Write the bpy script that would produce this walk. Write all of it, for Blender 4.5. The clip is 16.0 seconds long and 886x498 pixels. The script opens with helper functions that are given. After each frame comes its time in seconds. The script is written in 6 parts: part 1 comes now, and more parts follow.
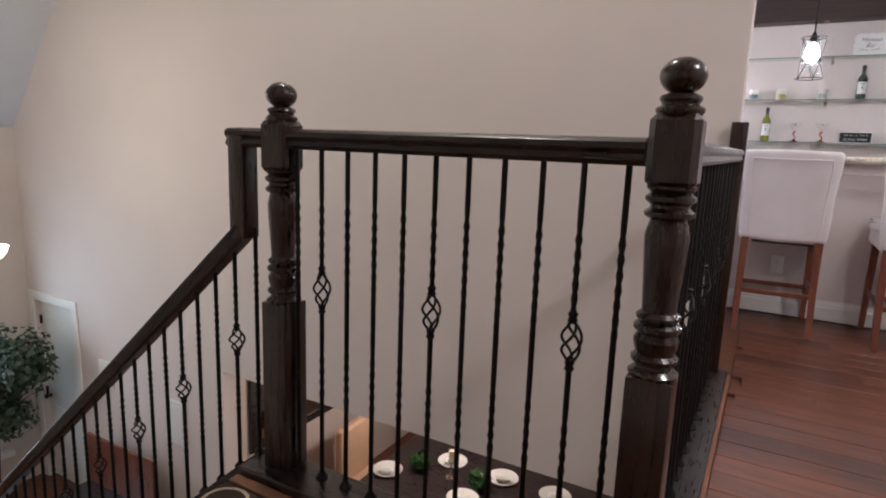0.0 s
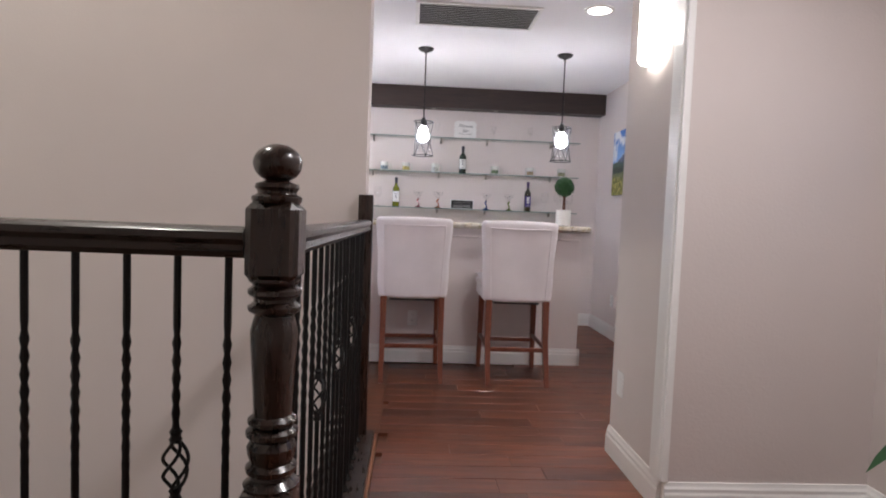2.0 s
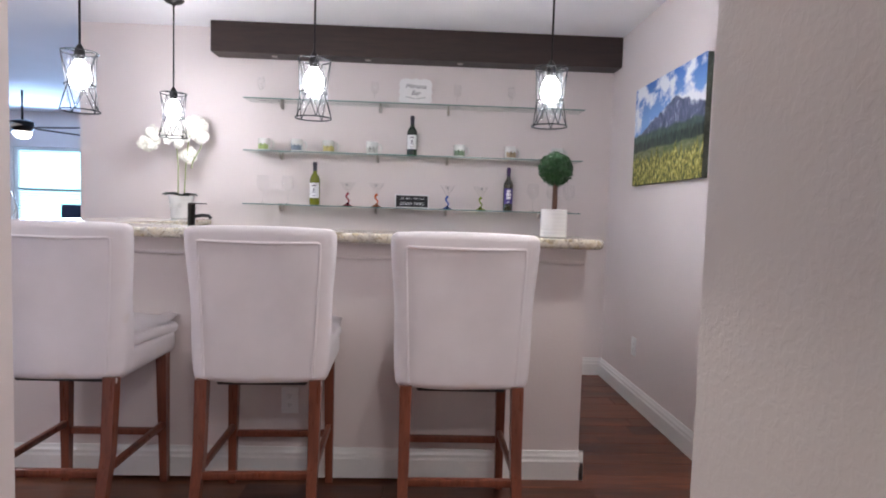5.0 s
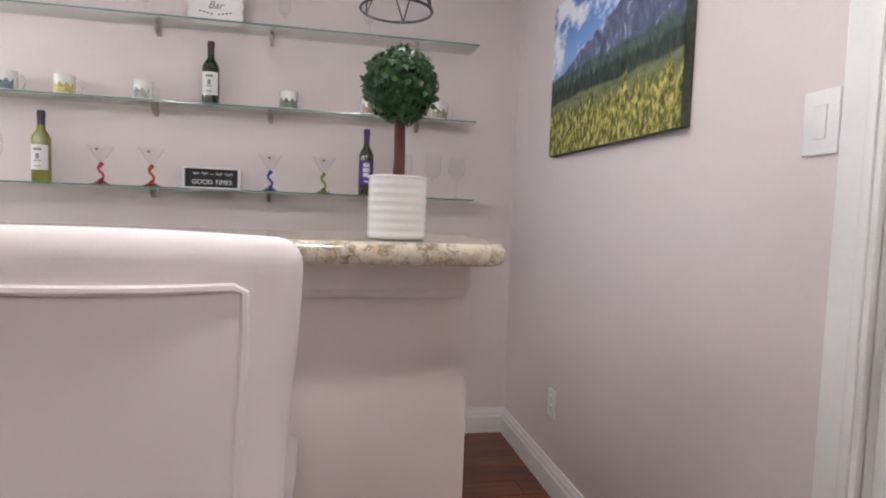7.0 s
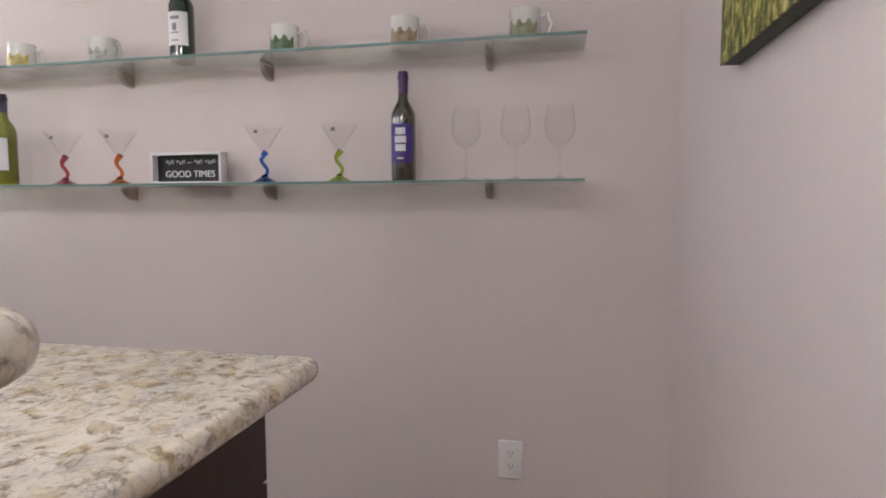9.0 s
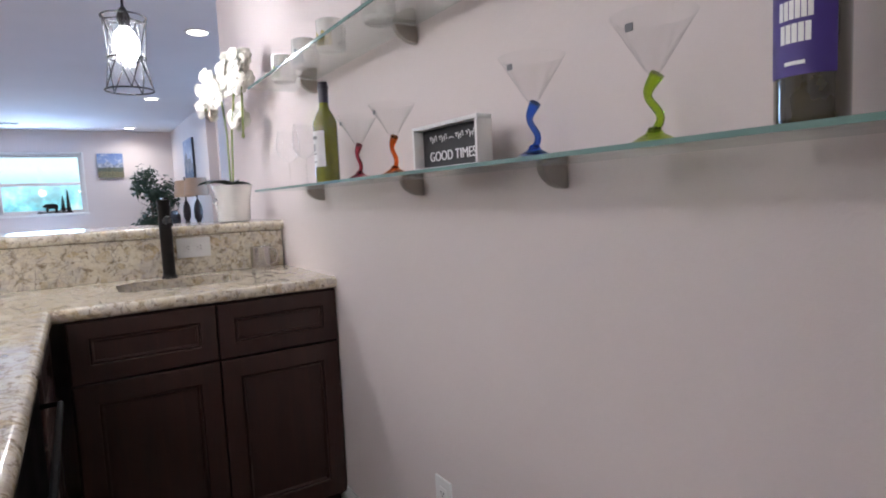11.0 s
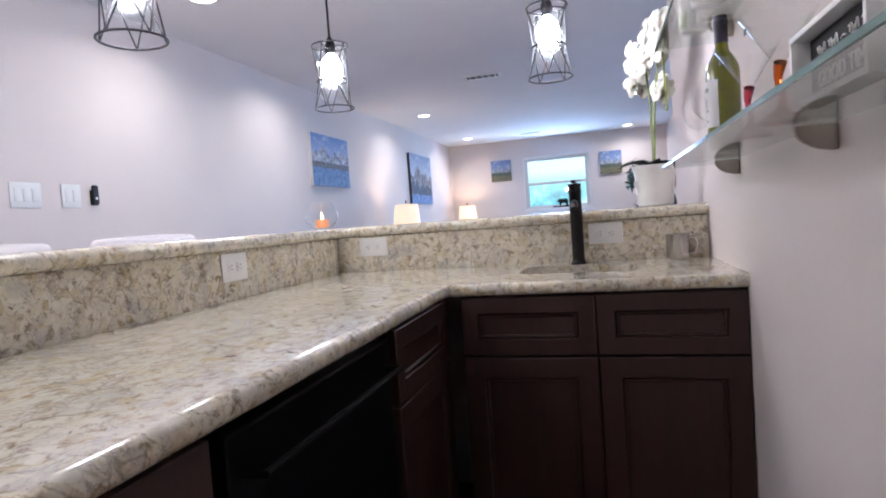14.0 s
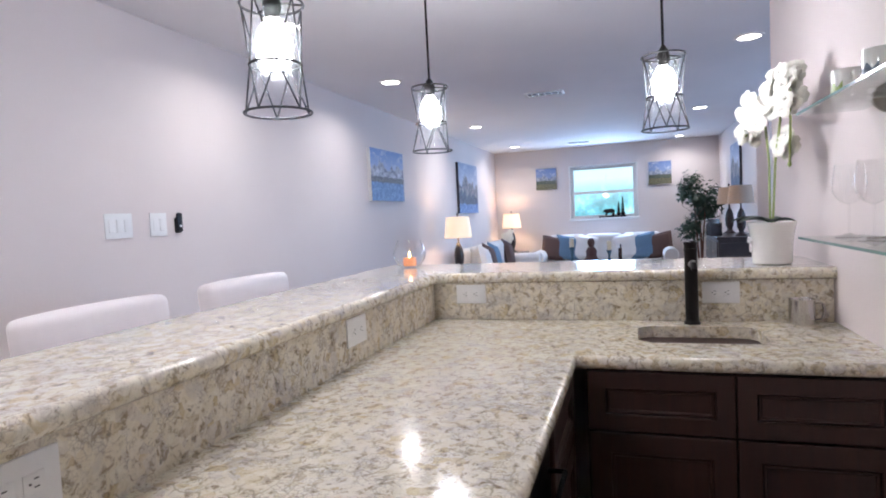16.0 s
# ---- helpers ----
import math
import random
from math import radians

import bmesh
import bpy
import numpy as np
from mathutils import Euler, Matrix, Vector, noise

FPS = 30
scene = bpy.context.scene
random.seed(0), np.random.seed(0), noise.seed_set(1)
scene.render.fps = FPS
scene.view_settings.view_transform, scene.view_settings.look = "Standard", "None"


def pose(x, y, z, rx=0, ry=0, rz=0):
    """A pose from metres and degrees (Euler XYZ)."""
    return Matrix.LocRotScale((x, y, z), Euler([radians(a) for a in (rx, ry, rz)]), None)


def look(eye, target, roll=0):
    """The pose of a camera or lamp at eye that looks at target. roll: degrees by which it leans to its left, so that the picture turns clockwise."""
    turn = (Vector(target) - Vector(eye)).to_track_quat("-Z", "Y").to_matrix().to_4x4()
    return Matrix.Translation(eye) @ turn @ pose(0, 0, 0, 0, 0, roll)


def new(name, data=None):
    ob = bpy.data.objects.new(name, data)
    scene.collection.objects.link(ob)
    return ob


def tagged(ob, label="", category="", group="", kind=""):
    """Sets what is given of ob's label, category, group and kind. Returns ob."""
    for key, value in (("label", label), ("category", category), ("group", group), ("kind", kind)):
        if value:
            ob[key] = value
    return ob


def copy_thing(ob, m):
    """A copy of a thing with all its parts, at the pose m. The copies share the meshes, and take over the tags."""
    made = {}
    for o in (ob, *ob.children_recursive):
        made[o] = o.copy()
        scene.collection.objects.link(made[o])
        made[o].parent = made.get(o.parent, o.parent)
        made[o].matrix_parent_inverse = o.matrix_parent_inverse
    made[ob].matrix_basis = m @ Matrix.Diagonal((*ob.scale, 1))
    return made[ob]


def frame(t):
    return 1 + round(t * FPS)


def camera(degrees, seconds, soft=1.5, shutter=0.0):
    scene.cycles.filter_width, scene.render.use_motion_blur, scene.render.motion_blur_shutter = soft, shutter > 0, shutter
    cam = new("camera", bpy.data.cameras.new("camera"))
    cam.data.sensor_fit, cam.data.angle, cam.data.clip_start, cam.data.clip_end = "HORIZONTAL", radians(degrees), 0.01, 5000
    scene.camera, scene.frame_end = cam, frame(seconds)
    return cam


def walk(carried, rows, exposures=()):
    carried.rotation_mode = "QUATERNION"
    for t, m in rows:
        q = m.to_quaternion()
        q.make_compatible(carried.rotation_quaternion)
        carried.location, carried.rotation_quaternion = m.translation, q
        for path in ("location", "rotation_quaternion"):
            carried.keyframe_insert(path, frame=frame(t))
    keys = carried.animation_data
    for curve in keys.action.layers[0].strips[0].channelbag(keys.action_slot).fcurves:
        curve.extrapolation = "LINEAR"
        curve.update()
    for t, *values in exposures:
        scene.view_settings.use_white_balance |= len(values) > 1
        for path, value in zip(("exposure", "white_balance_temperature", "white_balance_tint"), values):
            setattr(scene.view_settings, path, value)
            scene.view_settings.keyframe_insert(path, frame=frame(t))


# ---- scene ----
cam = camera(74.7, 16.0, soft=1.9)
PATH = [
    (0, (0.305, -0.12, 1.072), (-0.655, 1.599, 0.718), 2.1),
    (0.5, (0.326, -0.144, 1.081), (-0.414, 1.692, 0.798), 2.1),
    (1, (0.33, -0.112, 1.107), (-0.12, 1.824, 0.885), 2.4),
    (1.5, (0.345, -0.056, 1.13), (0.221, 1.934, 0.973), 2.3),
    (2, (0.382, 0.018, 1.132), (0.487, 2.012, 1.018), 2.2),
    (2.5, (0.481, 0.177, 1.114), (0.728, 2.158, 1.005), 2.1),
    (3, (0.548, 0.479, 1.073), (0.829, 2.456, 0.964), 2.0),
    (3.2, (0.588, 0.62, 1.065), (0.855, 2.599, 0.963), 1.8),
    (5.3, (0.966, 2.154, 1.205), (1.038, 4.149, 1.072), 1.8),
    (5.5, (0.958, 2.309, 1.215), (1.052, 4.302, 1.074), 1.8),
    (6, (1.04, 2.674, 1.171), (1.192, 4.664, 1.037), 2.0),
    (6.5, (1.182, 2.991, 1.151), (1.438, 4.97, 1.021), 2.1),
    (7, (1.402, 3.314, 1.145), (1.795, 5.271, 1.018), 2.1),
    (7.5, (1.612, 3.599, 1.131), (2.004, 5.556, 1.001), 1.8),
    (8, (1.818, 3.878, 1.136), (2.075, 5.856, 0.999), 1.5),
    (8.2, (1.884, 3.986, 1.138), (2.041, 5.975, 1.0), 1.1),
    (10.3, (2.068, 5.224, 1.159), (0.712, 6.682, 0.968), -1.9),
    (10.5, (2.011, 5.300, 1.161), (0.545, 6.647, 0.968), -2.2),
    (11, (1.894, 5.453, 1.158), (0.208, 6.512, 0.975), -2.7),
    (11.5, (1.813, 5.571, 1.116), (-0.023, 6.346, 0.947), -3.7),
    (12, (1.751, 5.675, 1.102), (-0.204, 6.072, 0.952), -4.3),
    (12.5, (1.736, 5.743, 1.086), (-0.26, 5.781, 0.955), -4.7),
    (13, (1.7, 5.807, 1.067), (-0.282, 5.567, 0.954), -4.6),
    (13.5, (1.694, 5.835, 1.075), (-0.261, 5.428, 0.969), -4.4),
    (14, (1.686, 5.836, 1.094), (-0.237, 5.298, 0.993), -4.1),
    (14.5, (1.668, 5.807, 1.191), (-0.239, 5.213, 1.089), -3.8),
    (15, (1.659, 5.779, 1.295), (-0.236, 5.148, 1.19), -3.6),
    (15.5, (1.677, 5.698, 1.346), (-0.214, 5.053, 1.24), -3.4),
    (16, (1.719, 5.546, 1.325), (-0.178, 4.921, 1.214), -2.9),
]
EXPOSURE = [(0, 0, 6500, 10), (2.5, 0, 6420, 10), (5.5, .03, 6380, 10), (7.5, .03, 6850, 10), (8.2, .03, 6880, 10), (10.5, 0, 6650, 10), (12.5, 0, 6250, 10), (14, -.02, 6280, 10), (16, -.10, 6350, 10)]
walk(cam, [(t, look(eye, target, roll)) for t, eye, target, roll in PATH], EXPOSURE)

# ---------------- world, sun, lights ----------------
world = bpy.data.worlds.new("sky")
scene.world = world
world.use_nodes = True
wn = world.node_tree.nodes
sky = wn.new("ShaderNodeTexSky")
sky.sky_type = 'NISHITA'
sky.sun_disc = False
sky.sun_elevation, sky.sun_rotation = radians(25), radians(70)
wn["Background"].inputs[1].default_value = 0.12
world.node_tree.links.new(sky.outputs[0], wn["Background"].inputs[0])


def lamp(name, kind, where, power, colour, size=0.1, target=None, spread=180):
    d = bpy.data.lights.new(name, kind)
    d.energy, d.color = power, colour
    if kind == "AREA":
        d.shape, d.size, d.spread = "DISK", size, radians(spread)
    elif kind in ("POINT", "SPOT"):
        d.shadow_soft_size = size
    ob = new(name, d)
    ob.matrix_world = look(where, target) if target else Matrix.Translation(where)
    return ob


sun_data = bpy.data.lights.new("sun", "SUN")
sun_data.energy, sun_data.angle, sun_data.color = 1.0, radians(10), (1, .95, .88)
sun = new("sun", sun_data)
sun.matrix_world = look((-20, 8, 14), (0, 4, 0))

CEIL = 2.452            # ceiling of the game room
COOL = (0.93, 0.90, 0.97)
WARM = (1.0, 0.82, 0.62)
PEND = [(.435, 4.705), (-.655, 4.74), (-.615, 5.67), (1.548, 4.69)]
CANS = [(-1.225, 3.71), (-2.765, 3.69), (-5.58, 3.67), (-8.16, 3.67), (-2.80, 6.34), (-5.77, 6.33), (-8.57, 6.30), (1.495, 3.67)]
for px, py in PEND:
    lamp("pendant_light", "POINT", (px, py, 1.768), 34, COOL, .062)
for cx, cy in CANS:
    lamp("can_light", "AREA", (cx, cy, CEIL - .012), 8.0, (1, .96, .95), .12, (cx, cy, 0), 150)
lamp("sconce_light", "POINT", (1.30, 2.46, 1.95), 4.0, (1, .95, .92), .06)
lamp("hall_can_light", "AREA", (-1.5, 1.9, 4.27), 44, (1, .95, .86), .2, (-1.5, 2.2, 0), 170)
# added fill that brightens the landing walls; no fixture stands here
lamp("landing_fill_light", "AREA", (1.35, 1.10, CEIL - .02), 25, (1, .95, .96), .15, (1.35, 1.10, 0), 170)
lamp("daylight_window", "AREA", (-8.95, 5.06, 1.6), 50, (.40, .62, 1.0), 1.0, (-5, 5.0, 1.4))
lamp("daylight_alcove", "AREA", (-4.2, 10.3, 1.4), 125, (.40, .62, 1.0), 1.2, (-3.9, 6, 1.3))
lamp("daylight_entry", "AREA", (-6.2, 1.6, -.7), 20, (.72, .85, 1.0), 1.4, (-2, 1.8, 0))
lamp("chandelier_light", "POINT", (-4.25, 1.25, 1.20), 40, (1, .90, .72), .3)
# bare fill added to brighten the dining room, without a lamp body
lamp("dining_fill_light", "POINT", (-2.0, 4.3, -.75), 52, (1, .88, .80), .1)

# ---------------- materials ----------------
def nodes_of(name):
    m = bpy.data.materials.new(name)
    m.use_nodes = True
    nt = m.node_tree
    return m, nt, nt.nodes["Principled BSDF"], nt.nodes.new("ShaderNodeTexCoord")


def ramp(nt, fac, stops):
    r = nt.nodes.new("ShaderNodeValToRGB")
    e = r.color_ramp.elements
    while len(e) < len(stops):
        e.new(0.5)
    for el, (p, c) in zip(e, stops):
        el.position, el.color = p, (*c, 1)
    nt.links.new(fac, r.inputs[0])
    return r.outputs[0]


def noise_tex(nt, vec, scale, detail=4, rough=.55, distort=0):
    n = nt.nodes.new("ShaderNodeTexNoise")
    n.inputs["Scale"].default_value, n.inputs["Detail"].default_value = scale, detail
    n.inputs["Roughness"].default_value, n.inputs["Distortion"].default_value = rough, distort
    nt.links.new(vec, n.inputs["Vector"])
    return n.outputs["Fac"]


def mapped(nt, vec, scale=(1, 1, 1), loc=(0, 0, 0)):
    mp = nt.nodes.new("ShaderNodeMapping")
    mp.inputs["Scale"].default_value, mp.inputs["Location"].default_value = scale, loc
    nt.links.new(vec, mp.inputs["Vector"])
    return mp.outputs[0]


def mix(nt, fac, a, b, mode="MIX"):
    n = nt.nodes.new("ShaderNodeMix")
    n.data_type, n.blend_type = "RGBA", mode
    for sock, v in ((n.inputs[0], fac), (n.inputs[6], a), (n.inputs[7], b)):
        if hasattr(v, "is_linked"):
            nt.links.new(v, sock)
        elif isinstance(v, (int, float)):
            sock.default_value = v
        else:
            sock.default_value = (*v, 1)
    return n.outputs[2]


def bump(nt, bsdf, height, strength, dist=.002):
    b = nt.nodes.new("ShaderNodeBump")
    b.inputs["Strength"].default_value, b.inputs["Distance"].default_value = strength, dist
    nt.links.new(height, b.inputs["Height"])
    nt.links.new(b.outputs[0], bsdf.inputs["Normal"])


def mat(name, base, rough=.5, metal=0, var=.08, scale=6, bumps=0, bscale=120, coat=0, stretch=(1, 1, 1), sheen=0):
    m, nt, b, tc = nodes_of(name)
    v = mapped(nt, tc.outputs["Object"], stretch)
    f = noise_tex(nt, v, scale)
    g = noise_tex(nt, v, scale * 9, 3)
    lo, hi = [c * (1 - var) for c in base], [min(1, c * (1 + var)) for c in base]
    c1 = ramp(nt, f, [(.3, lo), (.7, hi)])
    c2 = mix(nt, .35, c1, ramp(nt, g, [(.35, lo), (.65, hi)]))
    nt.links.new(c2, b.inputs["Base Color"])
    nt.links.new(ramp(nt, f, [(.3, (max(0, rough - .06),) * 3), (.7, (min(1, rough + .06),) * 3)]), b.inputs["Roughness"])
    b.inputs["Metallic"].default_value = metal
    b.inputs["Coat Weight"].default_value = coat
    b.inputs["Coat Roughness"].default_value = .12
    if sheen:
        b.inputs["Sheen Weight"].default_value = sheen
    if bumps:
        bump(nt, b, noise_tex(nt, v, bscale, 3), bumps)
    return m


def wood(name, dark, light, rough=.35, along="x", coat=0, size=1.0, rand=False):
    m, nt, b, tc = nodes_of(name)
    st = {"x": (1.2, 14, 14), "y": (14, 1.2, 14), "z": (14, 14, 1.2)}[along]
    v = mapped(nt, tc.outputs["Object"], [q * size for q in st])
    if rand:
        oi = nt.nodes.new("ShaderNodeObjectInfo")
        add = nt.nodes.new("ShaderNodeVectorMath")
        add.operation = "MULTIPLY_ADD"
        nt.links.new(oi.outputs["Random"], add.inputs[0])
        add.inputs[1].default_value = (37, 19, 11)
        nt.links.new(v, add.inputs[2])
        v = add.outputs[0]
    f = noise_tex(nt, v, 2.2, 6, .6, .8)
    g = noise_tex(nt, v, 9, 4, .6)
    mid = [(a + c) / 2 for a, c in zip(dark, light)]
    col = ramp(nt, f, [(.28, dark), (.52, mid), (.75, light)])
    col = mix(nt, .3, col, ramp(nt, g, [(.35, dark), (.7, light)]))
    if rand:
        blot = noise_tex(nt, mapped(nt, v, (.3, .12, .1)), 3, 3)
        col = mix(nt, 1.0, col, ramp(nt, blot, [(.32, (.50, .46, .44)), (.58, (1, 1, 1))]), "MULTIPLY")
        col = mix(nt, 1.0, col, ramp(nt, oi.outputs["Random"], [(0, (.72, .68, .66)), (1, (1.16, 1.1, 1.08))]), "MULTIPLY")
    nt.links.new(col, b.inputs["Base Color"])
    nt.links.new(ramp(nt, g, [(.3, (rough - .07,) * 3), (.7, (rough + .1,) * 3)]), b.inputs["Roughness"])
    b.inputs["Coat Weight"].default_value, b.inputs["Coat Roughness"].default_value = coat, .1
    bump(nt, b, f, .12)
    return m


def plaster(name, base, rough=.75, strength=.25):
    """Painted drywall with an orange-peel texture."""
    m, nt, b, tc = nodes_of(name)
    v = tc.outputs["Object"]
    big = noise_tex(nt, v, .9, 3)
    col = ramp(nt, big, [(.3, [c * .965 for c in base]), (.7, [min(1, c * 1.03) for c in base])])
    nt.links.new(col, b.inputs["Base Color"])
    b.inputs["Roughness"].default_value = rough
    peel = noise_tex(nt, v, 70, 2, .5, .6)
    bump(nt, b, ramp(nt, peel, [(.42, (0, 0, 0)), (.62, (1, 1, 1))]), strength, .0016)
    return m


def granite_mat():
    """Polished cream granite: pale clumps of cream, gold and grey crystal with broken brown veins and fine dark specks."""
    m, nt, b, tc = nodes_of("granite")
    v = tc.outputs["Object"]

    def warped(scale, amount):
        n = nt.nodes.new("ShaderNodeTexNoise")
        n.inputs["Scale"].default_value, n.inputs["Detail"].default_value = scale, 5
        nt.links.new(v, n.inputs["Vector"])
        a = nt.nodes.new("ShaderNodeVectorMath")
        a.operation = "MULTIPLY_ADD"
        nt.links.new(n.outputs["Color"], a.inputs[0])
        a.inputs[1].default_value = (amount,) * 3
        nt.links.new(v, a.inputs[2])
        return a.outputs[0]

    def cells(vec, scale, feature):
        vo = nt.nodes.new("ShaderNodeTexVoronoi")
        vo.feature = feature
        vo.inputs["Scale"].default_value = scale
        nt.links.new(vec, vo.inputs["Vector"])
        return vo

    w = warped(24, .036)
    clump = cells(w, 44, "F1")
    pick = nt.nodes.new("ShaderNodeSeparateColor")
    nt.links.new(clump.outputs["Color"], pick.inputs[0])
    col = ramp(nt, pick.outputs[0], [(.0, (.74, .69, .58)), (.35, (.67, .60, .45)), (.55, (.73, .68, .57)), (.74, (.58, .53, .46)), (.88, (.58, .48, .30)), (1.0, (.78, .74, .64))])
    cloud = noise_tex(nt, w, 46, 7, .70, .5)
    col = mix(nt, ramp(nt, cloud, [(.36, (.95, .95, .95)), (.48, (0, 0, 0))]), col, (.25, .19, .12))
    col = mix(nt, ramp(nt, cloud, [(.52, (0, 0, 0)), (.68, (.7, .7, .7))]), col, (.80, .76, .66))
    grey = noise_tex(nt, mapped(nt, warped(5, .12), (1.5, .8, 1), (7, 2, 4)), 9, 5, .6)
    col = mix(nt, ramp(nt, grey, [(.55, (0, 0, 0)), (.66, (.5, .5, .5))]), col, (.46, .44, .43))
    edge = cells(warped(13, .07), 20, "DISTANCE_TO_EDGE").outputs["Distance"]
    gate = ramp(nt, noise_tex(nt, v, 11, 4, .6), [(.52, (0, 0, 0)), (.62, (1, 1, 1))])
    col = mix(nt, mix(nt, 1.0, ramp(nt, edge, [(.0, (.65, .65, .65)), (.06, (0, 0, 0))]), gate, "MULTIPLY"), col, (.20, .16, .11))
    fine = cells(warped(40, .02), 85, "DISTANCE_TO_EDGE").outputs["Distance"]
    gate2 = ramp(nt, noise_tex(nt, mapped(nt, v, (1, 1, 1), (3, 6, 9)), 17, 4, .6), [(.50, (0, 0, 0)), (.60, (.7, .7, .7))])
    col = mix(nt, mix(nt, 1.0, ramp(nt, fine, [(.0, (1, 1, 1)), (.10, (0, 0, 0))]), gate2, "MULTIPLY"), col, (.26, .22, .19))
    dark = noise_tex(nt, mapped(nt, w, (1, 1, 1), (1, 8, 3)), 40, 5, .65)
    col = mix(nt, ramp(nt, dark, [(.63, (0, 0, 0)), (.70, (.75, .75, .75))]), col, (.13, .11, .10))
    speck = noise_tex(nt, v, 190, 2, .7)
    col = mix(nt, ramp(nt, speck, [(.64, (0, 0, 0)), (.72, (.5, .5, .5))]), col, (.22, .18, .15))
    nt.links.new(col, b.inputs["Base Color"])
    nt.links.new(ramp(nt, cloud, [(.35, (.17, .17, .17)), (.65, (.11, .11, .11))]), b.inputs["Roughness"])
    b.inputs["Coat Weight"].default_value, b.inputs["Coat Roughness"].default_value = .4, .05
    return m


def mountain_mat():
    """A painting in layers: clouded sky, snowy peak, pine forest, meadow and a front of tall yellow flowers."""
    m, nt, b, tc = nodes_of("mountain_meadow_painting")
    v = tc.outputs["Object"]
    sep = nt.nodes.new("ShaderNodeSeparateXYZ")
    nt.links.new(v, sep.inputs[0])

    def math_(op, *args):
        n = nt.nodes.new("ShaderNodeMath")
        n.operation = op
        for s, q in zip(n.inputs, args):
            if hasattr(q, "is_linked"):
                nt.links.new(q, s)
            else:
                s.default_value = q
        return n.outputs[0]

    def below(base, amp, scale, detail, loc, soft=.01, peak=0.0):
        line = noise_tex(nt, mapped(nt, v, (1, 0, 0), (loc, 0, 0)), scale, detail, .6)
        h = math_("MULTIPLY_ADD", line, amp, base)
        if peak:
            h = math_("SUBTRACT", h, math_("MULTIPLY", math_("ABSOLUTE", math_("ADD", sep.outputs[0], -.22)), peak))
        d = math_("ADD", math_("SUBTRACT", h, sep.outputs[2]), .5)
        return ramp(nt, d, [(.5 - soft, (0, 0, 0)), (.5 + soft, (1, 1, 1))])

    sky_ = ramp(nt, sep.outputs[2], [(.6, (.20, .38, .70)), (1, (.05, .16, .50))])
    cl = noise_tex(nt, mapped(nt, v, (1, 1, 1.5)), 2.6, 6, .55)
    col = mix(nt, ramp(nt, cl, [(.47, (0, 0, 0)), (.56, (1, 1, 1))]), sky_, (.80, .82, .86))
    rock = ramp(nt, noise_tex(nt, mapped(nt, v, (1.3, 1, .8), (2, 0, 0)), 6, 6, .65, .8), [(.40, (.05, .07, .13)), (.55, (.13, .15, .25)), (.64, (.50, .55, .66))])
    col = mix(nt, below(.68, .16, 5, 5, 3, .008, .30), col, rock)
    hill = ramp(nt, noise_tex(nt, mapped(nt, v, (1, 1, .6)), 14, 4), [(.35, (.03, .06, .07)), (.65, (.08, .13, .10))])
    col = mix(nt, below(.45, .12, 3, 4, 9, .015), col, hill)
    pine = ramp(nt, noise_tex(nt, mapped(nt, v, (1, 1, .22)), 42, 4, .6), [(.35, (.012, .020, .022)), (.65, (.045, .075, .055))])
    col = mix(nt, below(.33, .22, 22, 3, 5, .012), col, pine)
    lawn = ramp(nt, noise_tex(nt, mapped(nt, v, (.6, 1, 2)), 12, 3), [(.35, (.09, .13, .05)), (.65, (.20, .21, .12))])
    col = mix(nt, below(.29, .10, 2, 2, 1, .01), col, lawn)
    fl = ramp(nt, noise_tex(nt, mapped(nt, v, (1, 1, .55)), 38, 4, .65), [(.38, (.035, .06, .015)), (.50, (.20, .19, .03)), (.60, (.50, .45, .14)), (.72, (.66, .60, .26))])
    col = mix(nt, below(-.03, .60, 10, 3, 2, .02), col, fl)
    nt.links.new(col, b.inputs["Base Color"])
    b.inputs["Roughness"].default_value = .6
    return m


def thin_glass(name, tint=(1, 1, 1), gloss=.03, haze=0):
    m, nt, b, tc = nodes_of(name)
    tr = nt.nodes.new("ShaderNodeBsdfTransparent")
    tr.inputs[0].default_value = (*tint, 1)
    gl = nt.nodes.new("ShaderNodeBsdfGlossy")
    gl.inputs["Roughness"].default_value = gloss
    lw = nt.nodes.new("ShaderNodeLayerWeight")
    fr = nt.nodes.new("ShaderNodeValToRGB")
    fr.color_ramp.elements[0].color, fr.color_ramp.elements[1].color = (.05,) * 3 + (1,), (.72,) * 3 + (1,)
    fr.color_ramp.elements[0].position = .45
    nt.links.new(lw.outputs["Facing"], fr.inputs[0])
    mx = nt.nodes.new("ShaderNodeMixShader")
    for a, c in ((fr.outputs[0], mx.inputs[0]), (tr.outputs[0], mx.inputs[1]), (gl.outputs[0], mx.inputs[2])):
        nt.links.new(a, c)
    last = mx
    if haze:
        tl = nt.nodes.new("ShaderNodeBsdfTranslucent")
        last = nt.nodes.new("ShaderNodeMixShader")
        last.inputs[0].default_value = haze
        nt.links.new(mx.outputs[0], last.inputs[1])
        nt.links.new(tl.outputs[0], last.inputs[2])
    nt.links.new(last.outputs[0], nt.nodes["Material Output"].inputs[0])
    return m


def solid_glass(name, tint, rough=.02):
    m, nt, b, tc = nodes_of(name)
    b.inputs["Base Color"].default_value = (*tint, 1)
    b.inputs["Transmission Weight"].default_value = 1
    b.inputs["Roughness"].default_value = rough
    b.inputs["IOR"].default_value = 1.47
    return m


def glow(name, colour, power):
    m, nt, b, tc = nodes_of(name)
    b.inputs["Base Color"].default_value = (*colour, 1)
    b.inputs["Emission Color"].default_value = (*colour, 1)
    b.inputs["Emission Strength"].default_value = power
    return m


